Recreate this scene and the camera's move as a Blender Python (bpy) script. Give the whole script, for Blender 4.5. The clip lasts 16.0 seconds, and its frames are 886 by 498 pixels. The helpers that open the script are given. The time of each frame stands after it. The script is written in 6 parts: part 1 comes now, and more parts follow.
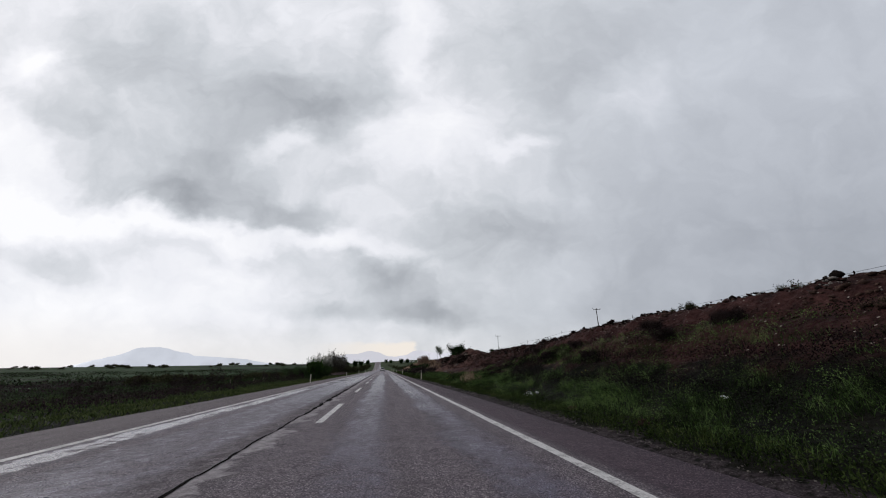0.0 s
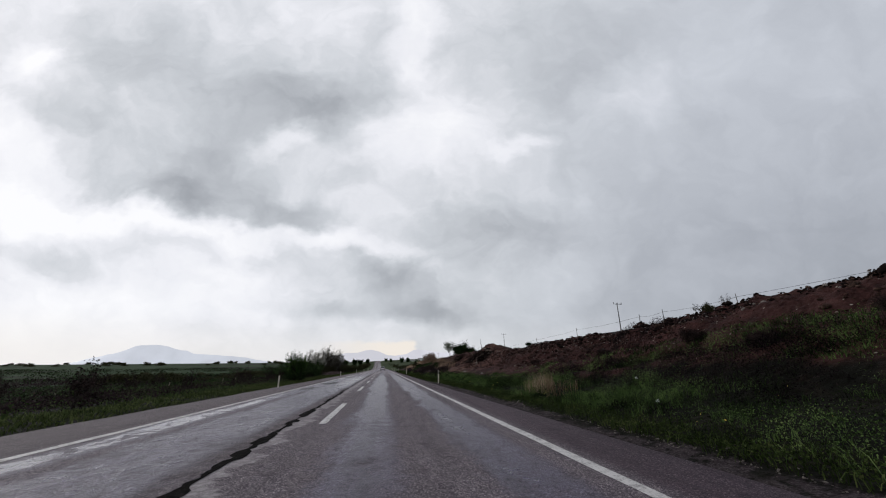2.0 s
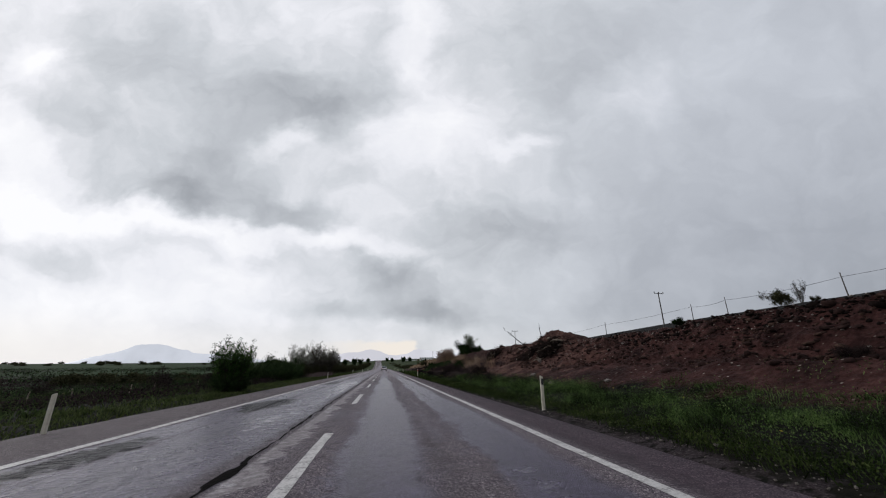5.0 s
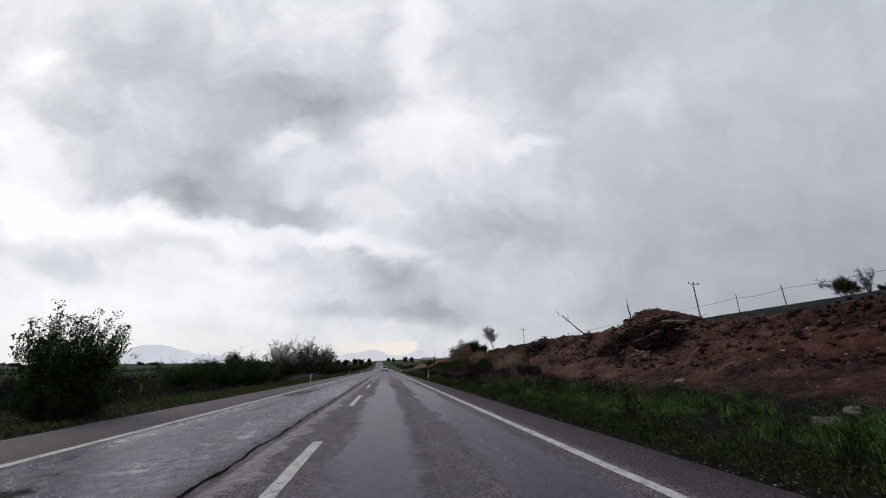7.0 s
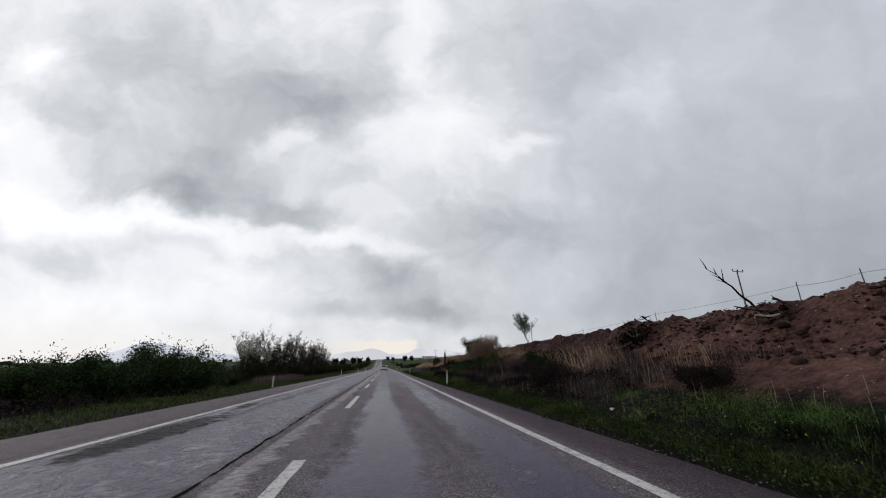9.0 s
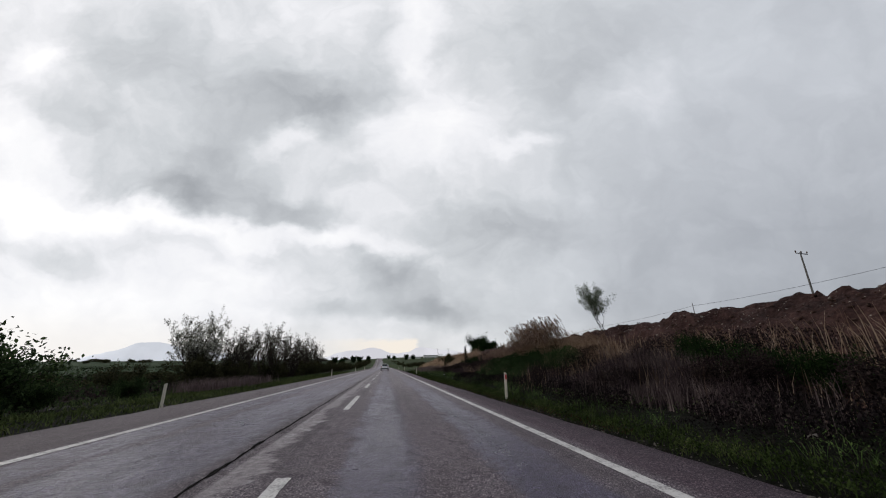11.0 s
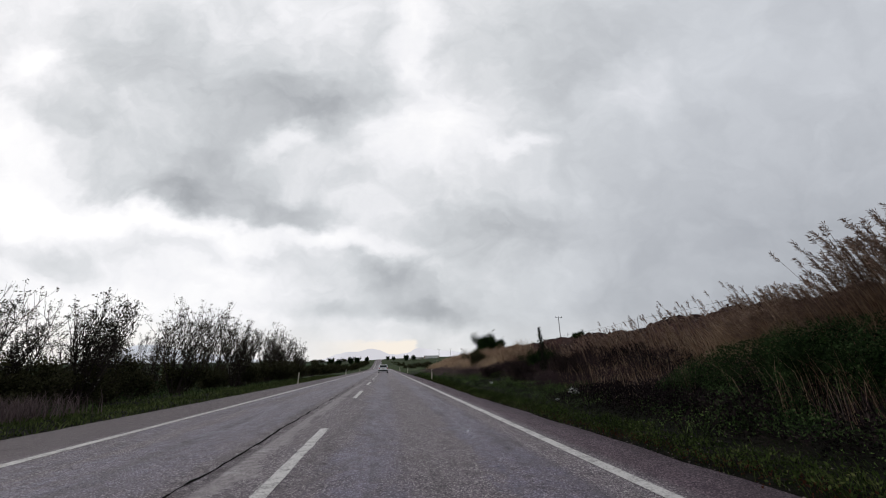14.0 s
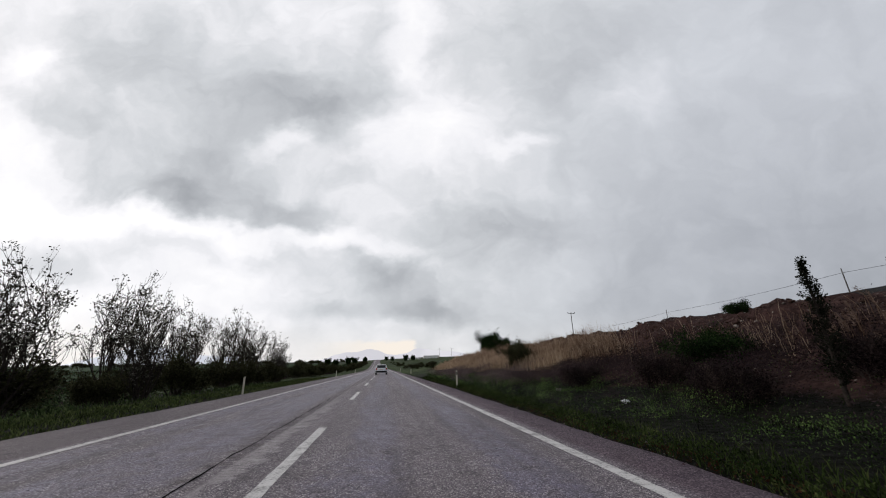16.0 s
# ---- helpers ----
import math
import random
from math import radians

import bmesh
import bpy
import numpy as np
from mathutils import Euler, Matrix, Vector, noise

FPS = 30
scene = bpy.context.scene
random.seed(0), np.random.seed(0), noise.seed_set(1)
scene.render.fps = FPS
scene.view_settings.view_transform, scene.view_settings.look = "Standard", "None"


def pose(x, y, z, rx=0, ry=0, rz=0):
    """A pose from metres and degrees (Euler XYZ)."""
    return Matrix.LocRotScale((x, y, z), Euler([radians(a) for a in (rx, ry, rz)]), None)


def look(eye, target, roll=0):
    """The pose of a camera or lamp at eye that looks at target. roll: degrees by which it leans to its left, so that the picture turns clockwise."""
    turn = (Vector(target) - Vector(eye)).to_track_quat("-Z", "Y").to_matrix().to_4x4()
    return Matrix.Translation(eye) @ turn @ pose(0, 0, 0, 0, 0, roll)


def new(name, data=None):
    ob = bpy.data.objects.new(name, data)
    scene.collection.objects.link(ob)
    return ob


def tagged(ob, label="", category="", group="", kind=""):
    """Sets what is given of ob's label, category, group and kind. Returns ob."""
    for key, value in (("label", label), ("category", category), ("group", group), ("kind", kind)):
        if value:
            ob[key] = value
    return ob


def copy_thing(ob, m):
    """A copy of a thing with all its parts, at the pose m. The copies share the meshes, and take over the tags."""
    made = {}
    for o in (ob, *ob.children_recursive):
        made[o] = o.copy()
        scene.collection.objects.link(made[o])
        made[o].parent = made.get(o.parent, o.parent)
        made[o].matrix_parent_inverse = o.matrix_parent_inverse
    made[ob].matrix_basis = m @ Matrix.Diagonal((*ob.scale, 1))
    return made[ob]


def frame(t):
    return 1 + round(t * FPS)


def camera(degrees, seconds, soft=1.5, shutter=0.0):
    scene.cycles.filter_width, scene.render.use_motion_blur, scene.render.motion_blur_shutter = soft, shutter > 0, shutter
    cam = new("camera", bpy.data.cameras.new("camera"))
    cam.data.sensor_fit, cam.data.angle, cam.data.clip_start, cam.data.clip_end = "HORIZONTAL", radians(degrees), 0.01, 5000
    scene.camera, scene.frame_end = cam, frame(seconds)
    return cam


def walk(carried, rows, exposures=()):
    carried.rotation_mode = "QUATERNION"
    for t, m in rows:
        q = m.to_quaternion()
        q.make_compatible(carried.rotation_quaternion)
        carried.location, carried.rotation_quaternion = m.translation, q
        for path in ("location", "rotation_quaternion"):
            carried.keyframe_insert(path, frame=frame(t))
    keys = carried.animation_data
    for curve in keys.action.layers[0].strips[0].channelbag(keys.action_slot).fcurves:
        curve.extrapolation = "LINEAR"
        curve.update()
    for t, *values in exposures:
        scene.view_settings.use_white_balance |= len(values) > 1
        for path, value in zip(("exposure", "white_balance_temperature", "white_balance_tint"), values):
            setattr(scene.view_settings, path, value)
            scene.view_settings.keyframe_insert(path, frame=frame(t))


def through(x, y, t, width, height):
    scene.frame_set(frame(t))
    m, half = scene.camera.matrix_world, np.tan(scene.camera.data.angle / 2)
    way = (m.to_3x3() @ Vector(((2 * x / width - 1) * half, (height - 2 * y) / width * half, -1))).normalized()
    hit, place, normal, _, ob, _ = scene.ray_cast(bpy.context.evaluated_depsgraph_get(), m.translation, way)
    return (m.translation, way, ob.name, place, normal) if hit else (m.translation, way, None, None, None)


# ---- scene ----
cam = camera(101.1, 16.0, 1.1)
# seconds, stops, kelvin, tint
EXPOSURES = [(0, 0.0, 6400, 11), (4, 0.0, 6400, 11), (9, 0.03, 6440, 10.5), (13, 0.07, 6560, 10), (16, 0.09, 6540, 11)]
PATH = [
    (0, (1.297, -0.523, 1.049), (1.596, 1.354, 1.669), -0.9),
    (0.5, (1.236, 2.274, 1.058), (1.529, 4.154, 1.676), -0.5),
    (1, (1.193, 4.927, 1.071), (1.489, 6.806, 1.687), -0.6),
    (1.5, (1.141, 7.807, 1.074), (1.439, 9.686, 1.69), -0.4),
    (2, (1.169, 10.397, 1.055), (1.466, 12.276, 1.672), -0.6),
    (2.5, (1.13, 13.064, 1.059), (1.427, 14.943, 1.676), -0.5),
    (3, (1.118, 15.666, 1.063), (1.414, 17.545, 1.679), -0.5),
    (3.5, (1.074, 18.426, 1.081), (1.369, 20.305, 1.697), -0.6),
    (4, (0.888, 21.33, 1.101), (1.185, 23.209, 1.717), -0.5),
    (6.5, (0.977, 34.956, 1.057), (1.264, 36.837, 1.673), -0.6),
    (7, (0.992, 37.616, 1.076), (1.279, 39.497, 1.693), -0.6),
    (7.5, (0.98, 40.391, 1.052), (1.268, 42.272, 1.668), -0.6),
    (8, (0.969, 43.17, 1.097), (1.258, 45.052, 1.709), -0.5),
    (8.5, (0.987, 45.973, 1.097), (1.276, 47.855, 1.709), -0.5),
    (9, (1.004, 48.76, 1.104), (1.294, 50.642, 1.716), -0.5),
    (11.5, (0.975, 63.098, 1.075), (1.261, 64.982, 1.682), -0.5),
    (12, (0.987, 65.983, 1.078), (1.276, 67.867, 1.685), -0.6),
    (12.5, (0.985, 68.812, 1.066), (1.277, 70.694, 1.676), -0.7),
    (13, (0.997, 71.715, 1.073), (1.291, 73.597, 1.685), -0.7),
    (13.5, (1.047, 74.615, 1.089), (1.337, 76.497, 1.697), -0.7),
    (14, (1.07, 77.455, 1.08), (1.364, 79.336, 1.691), -0.9),
    (14.5, (1.081, 80.348, 1.115), (1.376, 82.23, 1.723), -1.0),
    (15, (1.084, 83.174, 1.073), (1.381, 85.055, 1.684), -1.1),
    (15.5, (1.098, 86.004, 1.049), (1.396, 87.885, 1.661), -1.1),
    (16, (1.098, 88.769, 1.065), (1.4, 90.649, 1.677), -1.1),
]
walk(cam, [(t, look(eye, target, roll)) for t, eye, target, roll in PATH], EXPOSURES)

# ---- world, sun and exposure ----
scene.view_settings.exposure = 0.0

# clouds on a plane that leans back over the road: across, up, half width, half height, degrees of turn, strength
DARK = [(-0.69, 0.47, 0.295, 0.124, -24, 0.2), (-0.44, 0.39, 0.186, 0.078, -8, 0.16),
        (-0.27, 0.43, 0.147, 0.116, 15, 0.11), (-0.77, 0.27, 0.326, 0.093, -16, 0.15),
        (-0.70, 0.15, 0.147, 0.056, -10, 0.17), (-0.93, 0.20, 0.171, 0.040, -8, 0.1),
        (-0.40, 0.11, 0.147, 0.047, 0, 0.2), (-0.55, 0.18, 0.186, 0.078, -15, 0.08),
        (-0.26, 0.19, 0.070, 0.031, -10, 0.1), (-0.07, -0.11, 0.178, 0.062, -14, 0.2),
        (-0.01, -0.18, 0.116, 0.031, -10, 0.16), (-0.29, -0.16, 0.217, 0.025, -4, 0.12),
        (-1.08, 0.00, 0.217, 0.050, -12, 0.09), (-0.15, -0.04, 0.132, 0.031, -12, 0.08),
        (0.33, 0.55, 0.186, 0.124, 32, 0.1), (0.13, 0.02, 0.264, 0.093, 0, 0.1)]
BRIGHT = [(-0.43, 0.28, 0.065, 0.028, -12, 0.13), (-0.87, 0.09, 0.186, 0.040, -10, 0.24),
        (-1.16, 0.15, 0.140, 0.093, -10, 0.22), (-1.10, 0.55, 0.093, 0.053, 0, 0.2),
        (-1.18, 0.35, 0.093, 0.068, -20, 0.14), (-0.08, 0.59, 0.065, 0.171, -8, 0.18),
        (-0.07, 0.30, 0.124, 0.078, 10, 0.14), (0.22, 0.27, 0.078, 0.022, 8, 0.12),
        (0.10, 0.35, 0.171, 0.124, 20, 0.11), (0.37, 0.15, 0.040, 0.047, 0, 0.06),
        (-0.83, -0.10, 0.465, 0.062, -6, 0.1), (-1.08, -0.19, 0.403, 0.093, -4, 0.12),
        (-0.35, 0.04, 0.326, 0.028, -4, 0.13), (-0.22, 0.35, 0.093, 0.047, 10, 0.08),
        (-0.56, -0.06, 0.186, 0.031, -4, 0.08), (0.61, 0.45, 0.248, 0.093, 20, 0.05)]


class Nodes:
    """Short hand for a node tree."""

    def __init__(self, tree):
        self.tree, self.nodes, self.links = tree, tree.nodes, tree.links
        self.nodes.clear()

    def node(self, kind, **given):
        n = self.nodes.new(kind)
        for key, value in given.items():
            setattr(n, key, value)
        return n

    def put(self, socket, value):
        if isinstance(value, bpy.types.NodeSocket):
            self.links.new(value, socket)
        elif value is not None:
            socket.default_value = value

    def math(self, op, a, b=None, c=None, clamp=False):
        n = self.node("ShaderNodeMath", operation=op, use_clamp=clamp)
        for i, v in enumerate((a, b, c)):
            if v is not None:
                self.put(n.inputs[i], v)
        return n.outputs[0]

    def vec(self, op, a, b=None):
        n = self.node("ShaderNodeVectorMath", operation=op)
        self.put(n.inputs[0], a)
        if b is not None:
            if op == "SCALE":
                self.put(n.inputs["Scale"], b)
            else:
                self.put(n.inputs[1], b)
        return n.outputs["Value"] if op in ("LENGTH", "DOT_PRODUCT") else n.outputs[0]

    def split(self, v):
        n = self.node("ShaderNodeSeparateXYZ")
        self.put(n.inputs[0], v)
        return n.outputs

    def join(self, x, y, z=0.0):
        n = self.node("ShaderNodeCombineXYZ")
        for i, v in enumerate((x, y, z)):
            self.put(n.inputs[i], v)
        return n.outputs[0]

    def noise(self, v, scale, detail=4, rough=0.55, colour=False, warp=0.0):
        n = self.node("ShaderNodeTexNoise")
        self.put(n.inputs["Vector"], v)
        n.inputs["Scale"].default_value, n.inputs["Detail"].default_value = scale, detail
        n.inputs["Roughness"].default_value, n.inputs["Distortion"].default_value = rough, warp
        return n.outputs["Color" if colour else 0]

    def voronoi(self, v, scale, feature="F1", out="Distance"):
        n = self.node("ShaderNodeTexVoronoi", feature=feature)
        self.put(n.inputs["Vector"], v)
        n.inputs["Scale"].default_value = scale
        return n.outputs[out]

    def step(self, value, low, high, to_low=0.0, to_high=1.0):
        n = self.node("ShaderNodeMapRange", interpolation_type="SMOOTHSTEP")
        self.put(n.inputs[0], value)
        for i, v in enumerate((low, high, to_low, to_high)):
            self.put(n.inputs[1 + i], v)
        return n.outputs[0]

    def mix(self, factor, a, b, blend="MIX"):
        n = self.node("ShaderNodeMix", data_type="RGBA", blend_type=blend)
        self.put(n.inputs[0], factor)
        for i, v in ((6, a), (7, b)):
            self.put(n.inputs[i], (*v, 1) if isinstance(v, tuple) and len(v) == 3 else v)
        return n.outputs[2]

    def ramp(self, value, stops):
        n = self.node("ShaderNodeValToRGB")
        els = n.color_ramp.elements
        while len(els) < len(stops):
            els.new(0.5)
        for e, (p, c) in zip(els, stops):
            e.position, e.color = p, (*c, 1)
        self.put(n.inputs[0], value)
        return n.outputs[0]

    def bump(self, height, strength=0.5, distance=0.02, normal=None):
        n = self.node("ShaderNodeBump")
        n.inputs["Strength"].default_value, n.inputs["Distance"].default_value = strength, distance
        self.put(n.inputs["Height"], height)
        if normal is not None:
            self.put(n.inputs["Normal"], normal)
        return n.outputs[0]


def build_sky():
    world = bpy.data.worlds.new("overcast_sky")
    scene.world = world
    world.use_nodes = True
    k = Nodes(world.node_tree)
    d = k.node("ShaderNodeTexCoord").outputs["Generated"]
    x, y, z = k.split(d)
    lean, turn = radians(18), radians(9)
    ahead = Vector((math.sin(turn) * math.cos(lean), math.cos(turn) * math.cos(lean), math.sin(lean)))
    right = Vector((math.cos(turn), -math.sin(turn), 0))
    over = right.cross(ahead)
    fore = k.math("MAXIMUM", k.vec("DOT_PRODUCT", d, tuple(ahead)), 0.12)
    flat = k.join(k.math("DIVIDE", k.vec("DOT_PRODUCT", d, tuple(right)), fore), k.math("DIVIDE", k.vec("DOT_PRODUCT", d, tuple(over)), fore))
    wide = k.vec("MULTIPLY", flat, (1, 1.35, 1))
    # ragged cloud edges at three sizes
    half = (0.5, 0.5, 0.5)
    w1 = k.vec("SCALE", k.vec("SUBTRACT", k.noise(wide, 2.6, 2, 0.5, True), half), 0.26)
    w2 = k.vec("SCALE", k.vec("SUBTRACT", k.noise(wide, 8.0, 3, 0.55, True), half), 0.11)
    w3 = k.vec("SCALE", k.vec("SUBTRACT", k.noise(wide, 26.0, 3, 0.6, True), half), 0.035)
    low = k.step(z, 0.0, 0.30, 0.35, 1.0)
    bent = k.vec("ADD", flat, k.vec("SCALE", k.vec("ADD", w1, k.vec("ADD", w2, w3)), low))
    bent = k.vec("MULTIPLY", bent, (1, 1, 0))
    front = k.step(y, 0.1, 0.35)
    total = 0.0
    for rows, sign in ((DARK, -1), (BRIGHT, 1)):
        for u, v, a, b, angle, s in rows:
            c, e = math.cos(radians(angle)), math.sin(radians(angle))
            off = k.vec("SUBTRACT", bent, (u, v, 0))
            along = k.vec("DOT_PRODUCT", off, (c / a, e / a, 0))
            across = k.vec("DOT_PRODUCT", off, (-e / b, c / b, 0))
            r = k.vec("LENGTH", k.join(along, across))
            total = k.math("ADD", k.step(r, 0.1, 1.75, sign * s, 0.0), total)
    # billows inside the clouds: soft swells, and rounded heads with creased feet
    swell = k.math("SUBTRACT", k.noise(bent, 4.0, 5, 0.5), 0.5)
    heads = k.math("SUBTRACT", k.math("ABSOLUTE", k.math("SUBTRACT", k.noise(k.vec("MULTIPLY", bent, (1, 1.5, 1)), 9.0, 4, 0.5), 0.5)), 0.1)
    up = k.math("ADD", k.math("MAXIMUM", z, 0.0), 0.16)
    deck = k.join(k.math("DIVIDE", x, up), k.math("DIVIDE", y, up))
    roll = k.math("SUBTRACT", k.noise(deck, 0.9, 6, 0.55, warp=0.2), 0.5)
    busy = k.step(x, 0.1, 0.75, 1.0, 0.45)
    inner = k.math("MULTIPLY", k.math("ADD", k.math("MULTIPLY", roll, 0.05), k.math("ADD", k.math("MULTIPLY", swell, 0.46), k.math("MULTIPLY", heads, 0.22))), busy)
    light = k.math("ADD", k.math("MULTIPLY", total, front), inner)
    # brighter towards the hidden sun at the left, dimmer at the right
    side = k.math("ADD", k.step(x, -0.75, 0.85, 0.085, -0.09), k.math("ADD", k.step(y, -0.25, 0.42, -0.36, 0.0), k.step(z, 0.79, 0.97, 0.0, -0.25)))
    across, upward, _ = k.split(flat)
    shade = k.math("MULTIPLY", k.step(across, -0.10, 0.95, 0.0, -0.235), k.step(upward, 0.62, -0.05, 0.35, 1.0))
    dim = k.math("MULTIPLY", k.step(z, 0.42, 0.05), k.step(x, 0.1, 0.55, 0.0, -0.09))
    side = k.math("ADD", side, k.math("ADD", shade, dim))
    light = k.math("ADD", k.math("ADD", k.math("MULTIPLY", light, 1.42), side), 0.675)
    grey = k.ramp(light, [(0.0, (0.24, 0.258, 0.28)), (0.3, (0.425, 0.447, 0.475)), (0.55, (0.626, 0.653, 0.682)), (0.8, (0.885, 0.893, 0.925)), (1.0, (1.02, 1.02, 1.03))])
    # a bluer cast in the right half
    grey = k.mix(k.step(x, 0.15, 0.8, 0.0, 0.35), grey, k.mix(1.0, grey, (0.94, 0.96, 1.05), "MULTIPLY"))
    # warm pale strip over the horizon
    strip = k.math("MULTIPLY", k.step(z, 0.03, 0.13, 1.0, 0.0), k.step(x, -0.75, 0.35, 0.7, 0.15))
    grey = k.mix(strip, grey, (0.91, 0.88, 0.845))
    # cream break in the cloud, low over the road ahead, with a clear right-hand end
    torn = k.math("SUBTRACT", k.noise(k.vec("MULTIPLY", d, (1, 1, 2.5)), 26.0, 4, 0.6), 0.5)
    sill = k.math("ADD", z, k.math("MULTIPLY", torn, 0.022))
    end = k.math("ADD", x, k.math("MULTIPLY", torn, 0.03))
    gap = k.math("MULTIPLY", k.step(sill, 0.058, 0.072, 1.0, 0.0), k.math("MULTIPLY", k.step(end, 0.072, 0.088, 1.0, 0.0), k.step(end, -0.22, 0.03, 0.0, 1.0)))
    grey = k.mix(gap, grey, (0.93, 0.86, 0.77))
    sky = k.node("ShaderNodeTexSky", sky_type="NISHITA", sun_disc=False, sun_elevation=radians(32), sun_rotation=radians(-55))
    blue = k.vec("SCALE", sky.outputs[0], 0.35)
    thin = k.mix(0.94, blue, k.vec("SCALE", grey, 10.0))
    back = k.node("ShaderNodeBackground")
    k.put(back.inputs[0], thin)
    back.inputs[1].default_value = 0.1
    k.links.new(back.outputs[0], k.node("ShaderNodeOutputWorld").inputs[0])


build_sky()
sun = new("sun", bpy.data.lights.new("sun", "SUN"))
sun.data.energy, sun.data.angle, sun.data.color = 0.8, radians(25), (1.0, 0.96, 0.9)
sun.matrix_world = look((-56, 34, 36), (0, 0, 0))

# ---- materials ----


def material(name):
    m = bpy.data.materials.new(name)
    m.use_nodes = True
    k = Nodes(m.node_tree)
    shader = k.node("ShaderNodeBsdfPrincipled")
    k.links.new(shader.outputs[0], k.node("ShaderNodeOutputMaterial").inputs[0])
    k.place = k.node("ShaderNodeTexCoord").outputs["Object"]
    k.island = k.node("ShaderNodeNewGeometry").outputs["Random Per Island"]
    k.each = k.node("ShaderNodeObjectInfo").outputs["Random"]
    k.shader = shader.inputs
    return m, k


def plain(name, colours, scale=6.0, rough=0.7, metal=0.0, bump=0.3, depth=0.01, spec=0.4):
    """Two-scale mottled surface between two colours."""
    m, k = material(name)
    n = k.math("ADD", k.math("MULTIPLY", k.noise(k.place, scale, 5), 0.6), k.math("MULTIPLY", k.noise(k.place, scale * 9, 3), 0.4))
    n = k.math("ADD", n, k.math("MULTIPLY", k.math("SUBTRACT", k.each, 0.5), 0.15))
    k.put(k.shader["Base Color"], k.ramp(n, [(0.35, colours[0]), (0.65, colours[1])]))
    k.put(k.shader["Roughness"], k.step(n, 0.3, 0.7, rough + 0.08, rough - 0.08))
    k.shader["Metallic"].default_value, k.shader["Specular IOR Level"].default_value = metal, spec
    k.put(k.shader["Normal"], k.bump(n, bump, depth))
    return m


def leafy(name, colours, rough=0.75, spread=0.9, through=0.15, low=0.1, drift=1.0):
    """Leaves and blades: the colour varies from one to the next and in drifts."""
    m, k = material(name)
    v = k.math("ADD", k.math("MULTIPLY", k.island, spread * 0.5), k.math("ADD", k.math("MULTIPLY", k.noise(k.place, 0.55, 3), 0.55 * drift), k.math("MULTIPLY", k.noise(k.place, 2.6, 3), 0.75 * drift)))
    v = k.math("SUBTRACT", v, spread * 0.25 + 0.65 * drift - 0.475)
    n = len(colours) - 1
    colour = k.ramp(v, [(low + (0.9 - low) * i / n, c) for i, c in enumerate(colours)])
    k.put(k.shader["Base Color"], colour)
    k.shader["Roughness"].default_value, k.shader["Specular IOR Level"].default_value = rough, 0.02
    glow = k.node("ShaderNodeBsdfTranslucent")
    k.put(glow.inputs[0], colour)
    mixed = k.node("ShaderNodeMixShader")
    mixed.inputs[0].default_value = through
    k.links.new(k.nodes["Principled BSDF"].outputs[0], mixed.inputs[1])
    k.links.new(glow.outputs[0], mixed.inputs[2])
    k.links.new(mixed.outputs[0], k.nodes["Material Output"].inputs[0])
    return m


